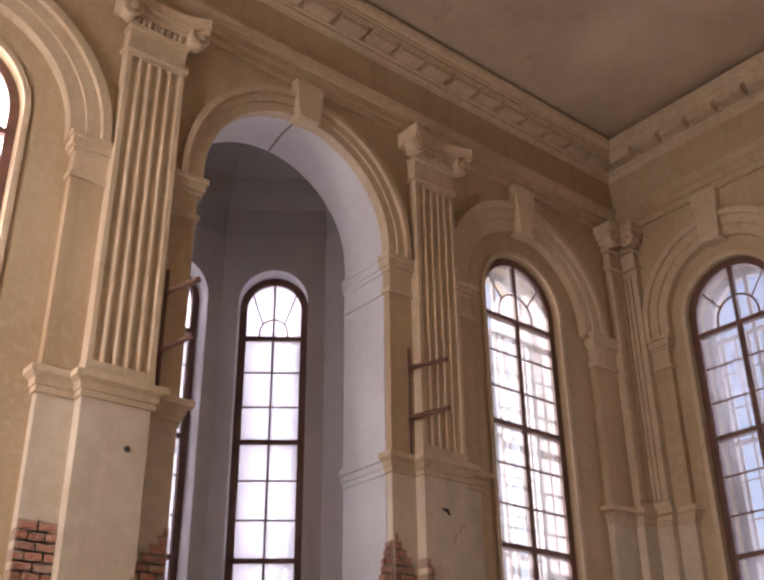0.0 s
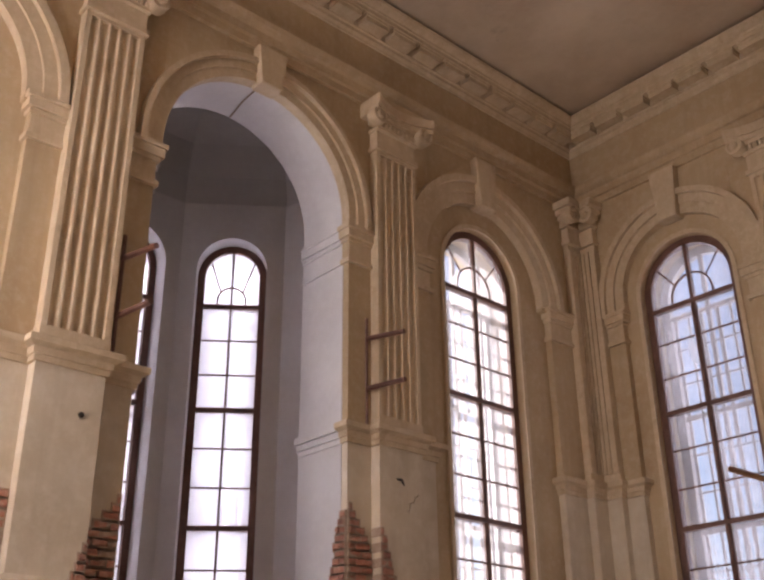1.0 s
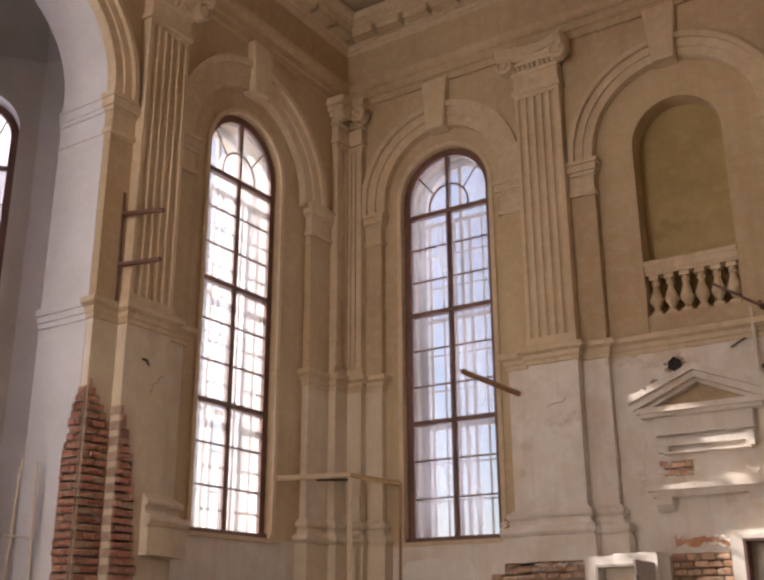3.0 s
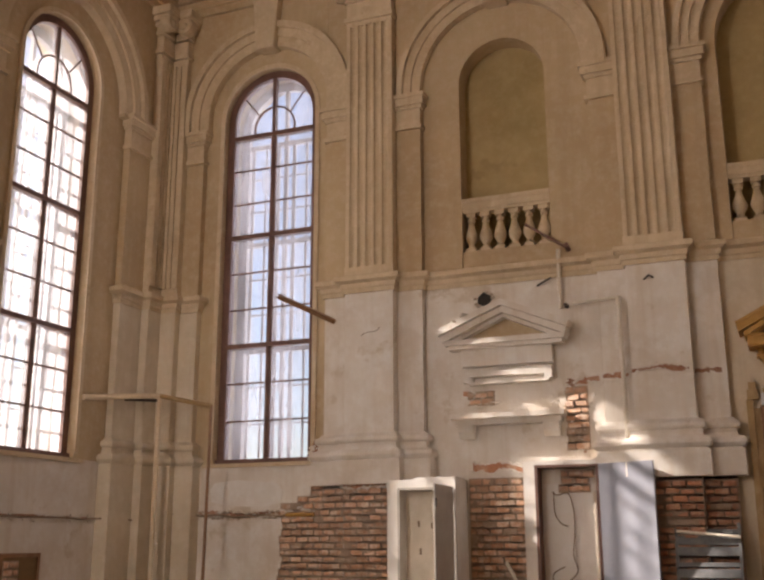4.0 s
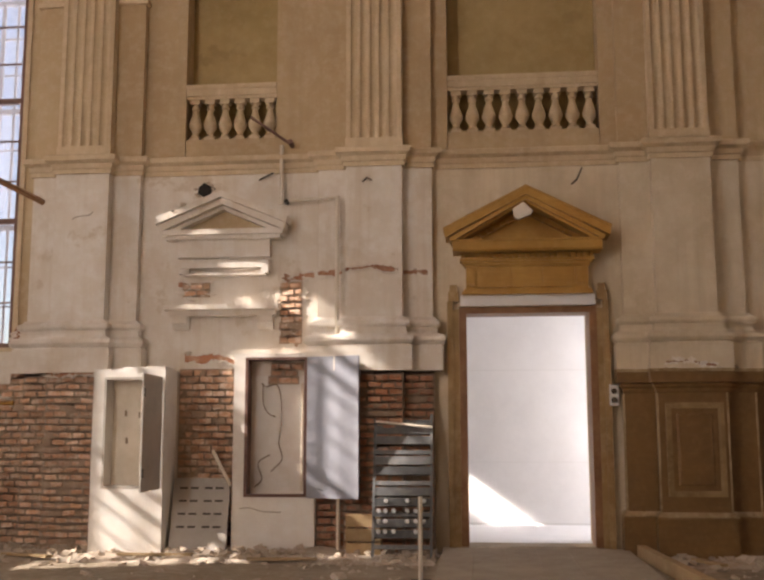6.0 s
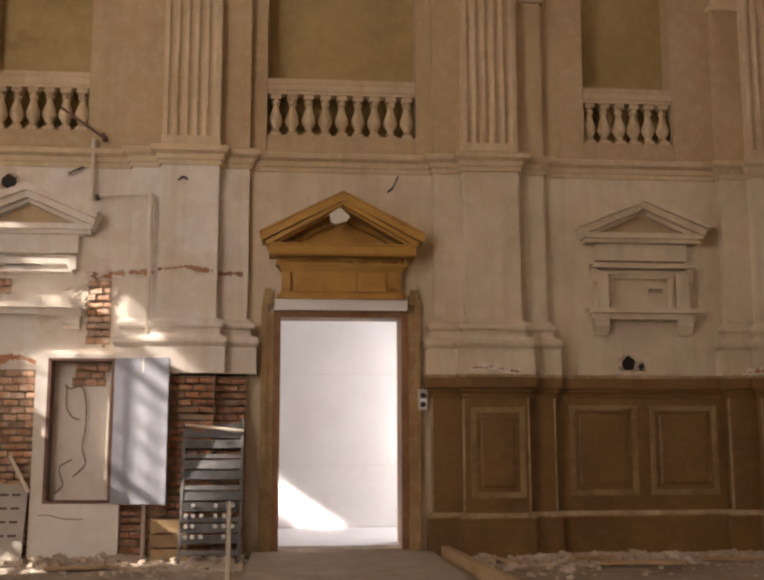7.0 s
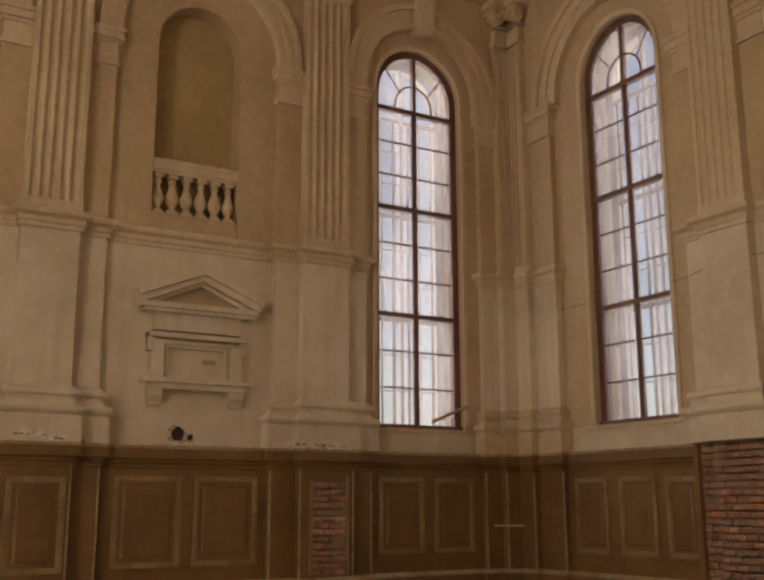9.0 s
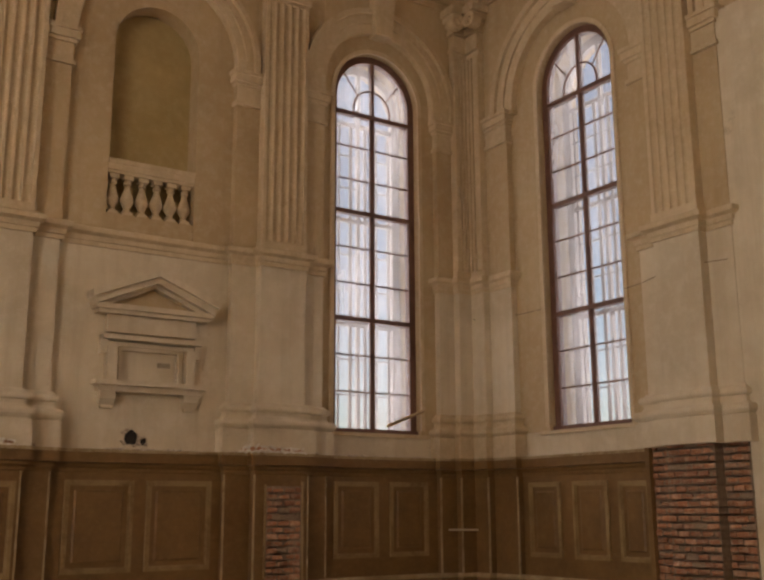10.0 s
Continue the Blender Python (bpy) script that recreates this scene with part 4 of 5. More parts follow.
# plaster aedicules
def aedicule(x, broken):
    # The broken ornament takes the paler tone that holds sunlight.
    stuff = PLASTER_BARE_LIT if broken else PLASTER_LOW
    lab = "broken plaster aedicule with a small pediment over bare brick" if broken else "plaster aedicule with pediment, framed panel and bracketed sill"
    a = thing("aedicule", lab, "wall ornament", N(x, 0.004, 0), "plaster aedicules")
    bm = bmesh.new()
    box(bm, -0.80, 0.80, 0, 0.24, 4.02, 4.09)
    box(bm, -0.76, 0.76, 0, 0.19, 3.97, 4.02)
    g = part("cornice", bm, stuff, a)
    rakes(g, stuff, ((0.88, 4.23, 4.58, 0.085, 0.32), (0.84, 4.15, 4.50, 0.09, 0.26), (0.74, 4.09, 4.41, 0.05, 0.17)))
    bm = bmesh.new()
    prism(bm, [(-0.7, 4.09), (0.7, 4.09), (0, 4.36)], 0, 0.05)
    part("tympanum", bm, PLASTER, g)
    part("frieze", boxed(-0.61, 0.61, 0, 0.11, 3.74, 3.97), stuff, a)
    bm = bmesh.new()
    if not broken:
        for u0, u1, z0, z1, d in ((-0.68, 0.68, 3.635, 3.69, 0.13), (-0.60, 0.60, 3.56, 3.62, 0.06), (-0.60, -0.47, 3.10, 3.56, 0.10), (0.47, 0.60, 3.10, 3.56, 0.10), (-0.68, -0.60, 3.46, 3.70, 0.075), (0.60, 0.68, 3.46, 3.70, 0.075), (-0.43, 0.43, 3.515, 3.56, 0.045), (-0.47, -0.43, 3.10, 3.56, 0.03), (0.43, 0.47, 3.10, 3.56, 0.03), (-0.43, -0.38, 3.10, 3.515, 0.05), (0.38, 0.43, 3.10, 3.515, 0.05)):
            box(bm, u0, u1, 0, 1.6 * d, z0, z1)
        part("panel_frame", bm, stuff, a)
        part("panel_mark", boxed(-0.30, -0.12, 0, 0.012, 3.33, 3.39), STONE, a)
    else:
        for u0, u1, z0, z1, d in ((-0.58, 0.56, 3.60, 3.67, 0.10), (-0.55, 0.52, 3.50, 3.53, 0.12), (-0.60, -0.50, 3.53, 3.70, 0.12), (0.46, 0.60, 3.53, 3.62, 0.08)):
            box(bm, u0, u1, 0, d, z0, z1)
        part("panel_frame", bm, stuff, a, "cracked remains of a plaster frame")
    bm = bmesh.new()
    box(bm, -0.75, 0.75, 0, 0.22, 3.045, 3.11)
    box(bm, -0.70, 0.70, 0, 0.15, 2.97, 3.045)
    part("sill", bm, stuff, a)
    for u in (-0.56, 0.56):
        bm = bmesh.new()
        prism(bm, [(0, 2.80), (0.06, 2.80), (0.13, 2.88), (0.14, 2.99), (0, 2.99)], -0.10, 0.10)
        for q in bm.verts:
            q.co = Vector((u + q.co.y, q.co.x, q.co.z))
        br = part("bracket", bm, stuff, a)
        if not broken:
            part("drop", boxed(u - 0.07, u + 0.07, 0, 0.08, 2.76, 2.80), stuff, br)
    return a


aedicule(3.93, False)
aedicule(-3.90, True)


# holes and stubs in the wall
def hole(x, z, r, seed):
    h = thing("wall_hole", "dark ragged hole knocked in the plaster", "hole", N(x, 0.008, z))
    rnd = random.Random(seed)
    # No hole is cut; a near-black plug paints its shade.
    bm = bmesh.new()
    pts = [(r * rnd.uniform(0.75, 1.15) * math.cos(k * math.pi / 6), r * rnd.uniform(0.75, 1.15) * math.sin(k * math.pi / 6)) for k in range(12)]
    prism(bm, pts, -0.05, 0.006)
    part("dark_opening", bm, HOLE_SHADE, h)
    bm = bmesh.new()
    for k in range(9):
        a = rnd.uniform(0, 6.28)
        lathe(bm, [(0.01, 0), (0.035, 0.012), (0.03, 0.03), (0.01, 0.04)], 6, (r * 1.2 * math.cos(a), 0.0, r * 1.1 * math.sin(a) - 0.02))
    tagged(part("broken_rim", bm, RUBBLE, h), kind="stuff")


hole(-4.20, 4.66, 0.10, 3)
hole(3.74, 2.40, 0.10, 4)
hole(3.90, 2.36, 0.05, 5)


# ---- switch cabinets on the north wall ----
def leaf(parent, w, z0, z1, m, steel):
    bm = boxed(0, w, -0.014, 0.014, z0, z1)
    bmesh.ops.bevel(bm, geom=bm.edges[:], offset=0.006, segments=1, affect="EDGES")
    d = part("cabinet_door", bm, steel, parent, "bare grey sheet steel door", at=m)
    for z in (z0 + 0.22, z1 - 0.22):
        part("hinge", rodded([(w - 0.005, 0.02, z - 0.05), (w - 0.005, 0.02, z + 0.05)], 0.014), IRON, d)
    return d


def hollow(bm, u0, u1, z0, z1, hu0, hu1, hz0, hz1, v0, v1):
    box(bm, u0, hu0, v0, v1, z0, z1)
    box(bm, hu1, u1, v0, v1, z0, z1)
    box(bm, hu0, hu1, v0, v1, z0, hz0)
    box(bm, hu0, hu1, v0, v1, hz1, z1)


def eased(pts, steps=6):
    """A smooth line through the points."""
    q = [Vector(p) for p in (pts[0], *pts, pts[-1])]
    line = []
    for a, b, c, d in zip(q, q[1:], q[2:], q[3:]):
        for i in range(steps):
            t = i / steps
            line.append(0.5 * (2 * b + (c - a) * t + (2 * a - 5 * b + 4 * c - d) * t * t + (3 * b - a - 3 * c + d) * t ** 3))
    return line + [q[-1]]


cab = thing("switch_cabinet", "large open electrical cabinet in a white plaster surround", "electrical cabinet", N(-3.16), "switch cabinets")
bm = bmesh.new()
hollow(bm, -0.50, 0.54, 0.0, 2.47, -0.40, 0.39, 0.69, 2.42, 0.0, 0.22)
part("plaster_surround", bm, CREAM_PLASTER, cab, "stained white plaster surround")
bm = bmesh.new()
hollow(bm, -0.40, 0.39, 0.69, 2.42, -0.365, 0.355, 0.72, 2.39, 0.02, 0.245)
part("steel_frame", bm, SASH, cab, "rusty brown steel frame")
part("back_panel", boxed(-0.365, 0.355, 0.012, 0.03, 0.72, 2.2), CREAM_PLASTER, cab, "stained cream back board")
part("rail", boxed(-0.32, -0.29, 0.03, 0.06, 0.76, 2.1), PIPE, cab)
for pts in (((0.22, 0.05, 2.1), (0.15, 0.08, 2.06), (0.02, 0.08, 2.08), (-0.04, 0.08, 1.9), (-0.05, 0.09, 1.6), (-0.02, 0.09, 1.35), (-0.06, 0.08, 1.15), (0.08, 0.07, 1.0)), ((0.2, 0.05, 2.1), (0.19, 0.08, 1.85), (0.12, 0.08, 1.72), (0.03, 0.07, 1.68)), ((0.3, 0.05, 0.8), (0.2, 0.06, 0.9), (0.25, 0.06, 1.1), (0.1, 0.06, 1.2))):
    part("cable", rodded(eased(pts), 0.008, 6), CABLE, cab)
brick_patch(cab, -0.34, 0.30, 2.1, 2.38, 0.03, ragged(-0.34, 0.1, 2.0, 2.5, 11), 21)
leaf(cab, 0.72, 0.68, 2.42, pose(-0.405, 0.25, 0, 0, 0, 161), STEEL)

cab = thing("switch_cabinet", "narrow open electrical cabinet in a deep white plaster pier", "electrical cabinet", N(-4.96), "switch cabinets")
bm = bmesh.new()
hollow(bm, -0.46, 0.46, 0.0, 2.27, -0.42, 0.32, 0.80, 2.17, 0.0, 0.50)
bmesh.ops.remove_doubles(bm, verts=bm.verts, dist=0.001)
part("plaster_surround", bm, CREAM_PLASTER, cab, "stained white plaster pier")
part("broken_top", boxed(-0.44, 0.10, 0.10, 0.46, 2.272, 2.30), CREAM_PLASTER, cab)
bm = bmesh.new()
hollow(bm, -0.418, 0.318, 0.802, 2.168, -0.39, 0.29, 0.83, 2.14, 0.02, 0.505)
part("steel_frame", bm, LEAF_GREY, cab)
part("back_panel", boxed(-0.39, 0.29, 0.22, 0.25, 0.83, 2.14), PIPE, cab, "cream back board")
for u, z in ((0.12, 1.72), (-0.06, 1.70), (0.10, 1.38)):
    part("clip", boxed(u - 0.012, u + 0.012, 0.25, 0.265, z - 0.035, z + 0.04), CABLE, cab)
leaf(cab, 0.77, 0.80, 2.17, pose(-0.42, 0.51, 0, 0, 0, 92), LEAF_GREY)

# ---- pipes, cables and stubs on the walls ----
pipe = thing("conduit", "cream conduit bent along the plastered wall", "pipe", N(0))
part("upper_run", rodded([(3.15, 0.10, 5.22), (3.15, 0.10, 4.42)], 0.026), PIPE, pipe)
part("side_run", rodded([(3.04, 0.12, 4.47), (2.40, 0.24, 4.47)], 0.020), PIPE, pipe)
part("lower_run", rodded([(2.39, 0.25, 4.48), (2.38, 0.25, 2.43)], 0.028), PIPE, pipe)
part("foot_run", rodded([(2.36, 0.25, 0.70), (2.36, 0.25, 0.02)], 0.024), PIPE, pipe)
part("junction", rodded([(3.08, 0.03, 4.46), (3.08, 0.13, 4.46)], 0.03), IRON, pipe)
for pts, r in ((((3.55, 0.22, 5.58), (3.02, 0.12, 5.22)), 0.018), (((3.02, 0.05, 5.22), (3.02, 0.2, 5.24)), 0.035)):
    part("bracket", rodded(pts, r), SASH, pipe, "rusty brown iron bracket")
for pts in (((3.46, 0.02, 4.78), (3.36, 0.10, 4.80), (3.27, 0.05, 4.86)), ((2.12, 0.21, 4.63), (2.0, 0.30, 4.70), (1.90, 0.21, 4.66)), ((-0.60, 0.02, 4.62), (-0.66, 0.10, 4.66), (-0.73, 0.04, 4.82))):
    k_ = thing("wall_hook", "bent dark iron hook sticking out of the plaster", "hook", N(0), "wall hooks")
    part("bent_rod", rodded(pts, 0.014, 6), IRON, k_)
timber = thing("beam_stub", "dark timber stub sticking out of the wall", "timber", N(0))
part("stub", rodded([(6.36, 0.12, 4.52), (6.93, 0.75, 4.80)], 0.042, 4), DOOR_WOOD, timber)
wire = thing("wall_cable", "old cable run with broken plaster along the wall", "cable", N(0))
rnd = random.Random(5)
part("cable", rodded([(9.2 - 0.25 * i, 0.03 + 0.012 * rnd.random() + (0.24 if i < 2 else 0.08 if i < 3 else 0.0), 1.87 + rnd.uniform(-0.03, 0.03)) for i in range(10)], 0.015, 6), CABLE, wire)
bm = bmesh.new()
for i in range(60):
    x = rnd.uniform(6.7, 8.6)
    lathe(bm, [(0.01, 0), (0.04, 0.012), (0.03, 0.03)], 6, (x, 0.012, 1.86 + rnd.uniform(-0.06, 0.05)))
tagged(part("broken_plaster", bm, RUBBLE, wire), kind="stuff")
part("yellow_sleeve", rodded([(7.1, 0.05, 1.87), (6.68, 0.05, 1.87)], 0.03, 8), OAK, wire)
wire = thing("wall_cable", "thin dark cable along bare plaster", "cable", WEST_M)
part("cable", rodded([(-12.2 + 0.3 * i, 0.05 + (0.22 if i < 2 else 0.06 if i < 4 else 0), 1.81 + rnd.uniform(-0.015, 0.015)) for i in range(11)], 0.012, 6), CABLE, wire)
part("drop", rodded([(-9.22, 0.03, 1.81), (-9.22, 0.03, 0.02)], 0.010, 6), CABLE, wire)
wire = thing("wall_cable", "thin dark cable along the plastered wall", "cable", EAST_M)
part("cable", rodded([(6.9, 0.03, 4.44), (7.4, 0.1, 4.45), (7.8, 0.215, 4.46), (8.4, 0.215, 4.44), (8.8, 0.1, 4.42), (9.2, 0.02, 4.42), (9.2, 0.012, 4.42)], 0.006, 6), CABLE, wire)
part("cable_end", rodded([(10.8, 0.012, 4.42), (11.4, 0.02, 4.42), (11.5, 0.095, 4.43), (12.0, 0.1, 4.44), (12.2, 0.26, 4.45)], 0.006, 6), CABLE, wire)

stand = thing("pipe_frame", "cream steel pipe frame standing in the corner", "pipe frame", pose(0, 0, 0))
part("cross_bar", rodded([(-9.40, 10.85, 3.42), (-8.90, 11.9, 3.55)], 0.040), FRAME_PAINT, stand)
part("cross_bar", rodded([(-8.92, 11.9, 3.55), (-8.06, 11.95, 3.36)], 0.034), POST, stand)
part("upright", rodded([(-8.90, 11.9, 3.56), (-8.90, 11.9, 0.0)], 0.032), FRAME_PAINT, stand)
part("upright", rodded([(-8.06, 11.95, 3.37), (-8.10, 11.95, 0.0)], 0.022), DOOR_WOOD, stand, "dark rusty upright")
part("brace", rodded([(-9.20, 11.5, 3.46), (-8.92, 11.9, 3.48)], 0.022), IRON, stand, "short dark iron brace")
part("cross_bar", rodded([(-8.9, 11.6, 0.16), (-7.95, 11.9, 0.30)], 0.025), IRON, stand)
rail = thing("corner_bar", "thin pale bar across the panelled corner", "pipe", N(0))
part("bar", rodded([(-8.60, 0.34, 1.18), (-9.15, 0.34, 1.17)], 0.014), PIPE, rail)
plank = thing("plank", "loose timber batten leaning on a window sill", "plank", N(0))
part("batten", rodded([(-7.66, 0.09, 2.70), (-8.36, 0.06, 2.97)], 0.026, 4), LATH, plank)


def hook_frame(u, label):
    f = thing("iron_bracket", label, "bracket", WEST_M, "iron brackets")
    part("upright", rodded([(u, 0.10, 5.13), (u, 0.10, 6.54)], 0.03, 6), SASH, f)
    for z0, z1 in ((6.27, 6.16), (5.60, 5.54)):
        part("arm", rodded([(u, 0.06, z0), (u - 0.02, 0.78, z1)], 0.034, 6), SASH, f)


hook_frame(-7.64, "rusty brown iron bracket with two arms beside the great arch")
hook_frame(-4.22, "rusty brown iron bracket with two arms beside the great arch")
stub = thing("wall_hook", "bent dark iron hook sticking out of the plaster", "hook", WEST_M, "wall hooks")
part("bent_rod", rodded([(-7.9, 0.2, 4.50), (-8.05, 0.28, 4.48), (-8.12, 0.24, 4.42)], 0.018, 6), IRON, stub)
stub = thing("wall_hook", "short dark iron stub in the plaster", "hook", WEST_M, "wall hooks")
part("bent_rod", rodded([(-3.90, 0.2, 4.45), (-3.90, 0.28, 4.43)], 0.03, 6), IRON, stub)
trestle = thing("trestle", "pale folding trestle standing under the great arch", "trestle", pose(-9.85, 6.95, 0))
for y0, y1 in ((-0.15, 0.02), (0.30, 0.22)):
    part("leg", rodded([(0, y0, 0), (0, y1, 3.22)], 0.018, 6), PIPE, trestle)
    part("leg", rodded([(-0.3, y0 + 0.25, 0), (0, y1, 3.22)], 0.018, 6), PIPE, trestle)
for z in (0.8, 1.6, 2.4):
    part("rung", rodded([(0, -0.13, z), (0, 0.27, z)], 0.014, 6), PIPE, trestle)

# ---- brown panelling ----
DADO_PROF = [(-0.02, 0.0), (0.105, 0.0), (0.105, 0.46), (0.095, 0.475), (0.10, 0.49), (0.06, 0.53), (0.045, 0.535), (0.045, 1.95), (0.055, 1.96), (0.06, 2.0), (0.085, 2.03), (0.09, 2.06), (0.13, 2.075), (0.135, 2.21), (0.12, 2.225), (-0.02, 2.232)]


def wainscot(m, path, panels, label):
    w = thing("wainscot", label, "wall panelling", m)
    part("body", swept(path, DADO_PROF), DADO, w)
    part("ledge", swept(path, [(0.0, 2.195), (0.141, 2.20), (0.145, 2.236), (0.12, 2.242), (0.0, 2.244)]), DUST_HIGHLIGHT, w, "dusty worn ledge")
    part("base_cap", swept(path, [(0.0, 0.478), (0.11, 0.48), (0.108, 0.495), (0.066, 0.54), (0.0, 0.542)]), DUST_HIGHLIGHT, w, "worn moulding with edge highlights in its colour")
    # Pale strips put worn edges and their highlights on the panelling corners.
    for (ua, va), (ub, vb), (uc, vc) in zip(path, path[1:], path[2:]):
        turn = (ub - ua) * (vc - vb) - (vb - va) * (uc - ub)
        if turn < 0 and vb > 0:
            far = ub - 0.049 if ub == ua else ub + 0.049
            part("corner_bead", boxed(far - 0.012, far + 0.012, vb + 0.03, vb + 0.054, 0.54, 1.95), DUST_HIGHLIGHT, w)
    for u0, u1, z0, z1, v in panels:
        p = bmesh.new()
        t = 0.05
        v0, v1 = v + 0.04, v + 0.072
        hollow(p, u0, u1, z0, z1, u0 + t, u1 - t, z0 + t, z1 - t, v0, v1)
        hollow(p, u0 + t, u1 - t, z0 + t, z1 - t, u0 + t + 0.02, u1 - t - 0.02, z0 + t + 0.02, z1 - t - 0.02, v0, v0 + 0.016)
        q = part("panel_frame", p, DADO_EDGE, w, "worn moulding with edge highlights in its colour")
        p = bmesh.new()
        s = 0.15
        a = [p.verts.new(c) for c in ((u0 + s - 0.03, v0, z0 + s - 0.03), (u1 - s + 0.03, v0, z0 + s - 0.03), (u1 - s + 0.03, v0, z1 - s + 0.03), (u0 + s - 0.03, v0, z1 - s + 0.03))]
        b = [p.verts.new(c) for c in ((u0 + s, v0 + 0.022, z0 + s), (u1 - s, v0 + 0.022, z0 + s), (u1 - s, v0 + 0.022, z1 - s), (u0 + s, v0 + 0.022, z1 - s))]
        p.faces.new(b)
        for i in range(4):
            p.faces.new((a[i], a[(i + 1) % 4], b[(i + 1) % 4], b[i]))
        part("panel_field", p, DADO, q)
    return w


def mirror(path):
    return [(-u, v) for u, v in path][::-1]


npath = [(1.205, 0.0)] + flank_path(NB[2]) + flank_path(NB[3]) + [(8.65, 0), (8.65, FLANK), (8.95, FLANK), (8.95, 0.24), (9.21, 0.24)]
npath = npath[1:]
npanels = [(-2.28, -1.60, 0.72, 1.83, MAIN), (-3.80, -2.92, 0.73, 1.86, 0), (-4.86, -3.97, 0.73, 1.86, 0), (-7.52, -6.76, 0.80, 1.88, 0), (-8.42, -7.72, 0.80, 1.88, 0)]
wainscot(NORTH_M, mirror(npath), npanels, "dark brown wooden wall panelling with raised panels and a ledge")
epath = [(8.86, 0), (11.43, 0), (11.43, FLANK), (11.95, FLANK), (11.95, 0.24), (12.26, 0.24)]
epanels = [(10.58, 11.24, 0.80, 1.86, 0), (9.66, 10.33, 0.80, 1.86, 0), (8.92, 9.47, 0.80, 1.84, 0)]
wainscot(EAST_M, epath, epanels, "greyish brown wooden wall panelling with raised panels")
part_end = thing("panelling_post", "dark splintered timber post at the broken end of the panelling", "timber", EAST_M)
part("post", boxed(8.78, 8.85, 0.09, 0.20, 0.0, 2.34), DADO, part_end)

# ---- floor things ----
board = thing("door_platform", "grey boarded ramp in front of the doorway", "platform", pose(0, 0, 0))
for i in range(6):
    part("board", boxed(-1.08 + i * 0.37, -0.713 + i * 0.37, 8.6, NORTH - 0.02, 0.0, 0.085), STONE, board)
kerb = thing("kerb_plank", "pale timber plank edging the ramp", "plank", pose(1.22, 12.3, 0, 0, 0, 4))
part("plank", boxed(0, 0.10, -3.6, 0, 0.0, 0.15), LATH, kerb)
post = thing("steel_post", "thin upright steel post standing on the floor", "post", pose(-1.23, 10.2, 0))
part("upright", rodded([(0, 0, 0), (0, 0, 0.84)], 0.022), PIPE, post)
part("base_plate", boxed(-0.1, 0.1, -0.1, 0.1, 0, 0.015), IRON, post)

vent = thing("vent_panel", "grey slotted metal panel leaning on the brick wall", "metal panel", N(-4.08, 0.34, 0.02) @ pose(0, 0, 0, 14, 0, 0))
part("sheet", boxed(-0.34, 0.38, -0.012, 0.012, 0.0, 0.92), LEAF_GREY, vent)
# Raised dark strips paint the shade inside uncut slots.
for z in (0.30, 0.46, 0.62, 0.78):
    for u in (-0.26, -0.12, 0.06, 0.20):
        part("slot", boxed(u, u + 0.10, 0.008, 0.016, z, z + 0.025), IRON, vent)
rack = thing("equipment_rack", "dark slatted metal rack leaning beside the doorway", "rack", N(-1.55, 0.62, 0.02) @ pose(0, 0, 0, 13, 0, 0))
for u in (-0.36, 0.33):
    part("side_rail", boxed(u, u + 0.03, -0.03, 0.03, 0, 1.72), RACK_GREY, rack)
for i in range(13):
    z = 0.10 + i * 0.125
    part("slat", boxed(-0.33, 0.33, -0.02, 0.02, z, z + (0.10 if i % 3 else 0.05)), RACK_GREY, rack)
rnd = random.Random(9)
for z in (0.42, 0.54, 0.30, 0.66):
    for u in (-0.26, -0.16, -0.06, 0.10, 0.2, 0.28):
        if rnd.random() < 0.7:
            part("insulator", rodded([(u, 0.02, z), (u, 0.07, z)], 0.026, 8), DOOR_WHITE, rack, "white porcelain insulator")
part("cross_bar", rodded([(-0.36, 0.06, 1.55), (0.34, 0.06, 1.62)], 0.018, 6), PIPE, rack)
crate = thing("timber_box", "small raw timber box on the floor", "box", N(-2.02, 0.42, 0))
for z in (0.0, 0.17, 0.34):
    part("board", boxed(-0.20, 0.22, 0, 0.025, z + 0.02, z + 0.17), LATH, crate)
part("side_board", boxed(-0.20, -0.18, -0.2, 0.0, 0.02, 0.5), LATH, crate)
part("side_board", boxed(0.20, 0.22, -0.2, 0.0, 0.02, 0.5), LATH, crate)
stick = thing("batten", "pale timber batten leaning on the cabinet", "plank", N(0))
part("stick", rodded([(3.98, 0.12, 1.25), (3.70, 0.28, 0.82)], 0.028, 4), PIPE, stick)

rnd = random.Random(3)
bm = bmesh.new()


def chunk(bm, x, y, z, s):
    vs = box(bm, -s, s, -s * rnd.uniform(0.5, 1), s * rnd.uniform(0.5, 1), -s * 0.3, s * rnd.uniform(0.2, 0.7))
    m = pose(x, y, z, rnd.uniform(-30, 30), rnd.uniform(-30, 30), rnd.uniform(0, 360))
    for v in vs:
        v.co = m @ (v.co + Vector([rnd.uniform(-0.3, 0.3) * s for _ in range(3)]))


for i in range(1500):
    x = rnd.choice((rnd.uniform(-9.0, -1.1), rnd.uniform(1.4, 9.0)))
    y = NORTH - 0.25 - abs(rnd.gauss(0, 0.5)) - (0.12 if abs(abs(x) - 1.94) < 0.8 else 0)
    h = max(0.0, 0.10 - (NORTH - y) * 0.1) if x < 0 else max(0.0, 0.05 - (NORTH - y) * 0.05)
    chunk(bm, x, y, h, abs(rnd.gauss(0.012, 0.022)) + 0.008)
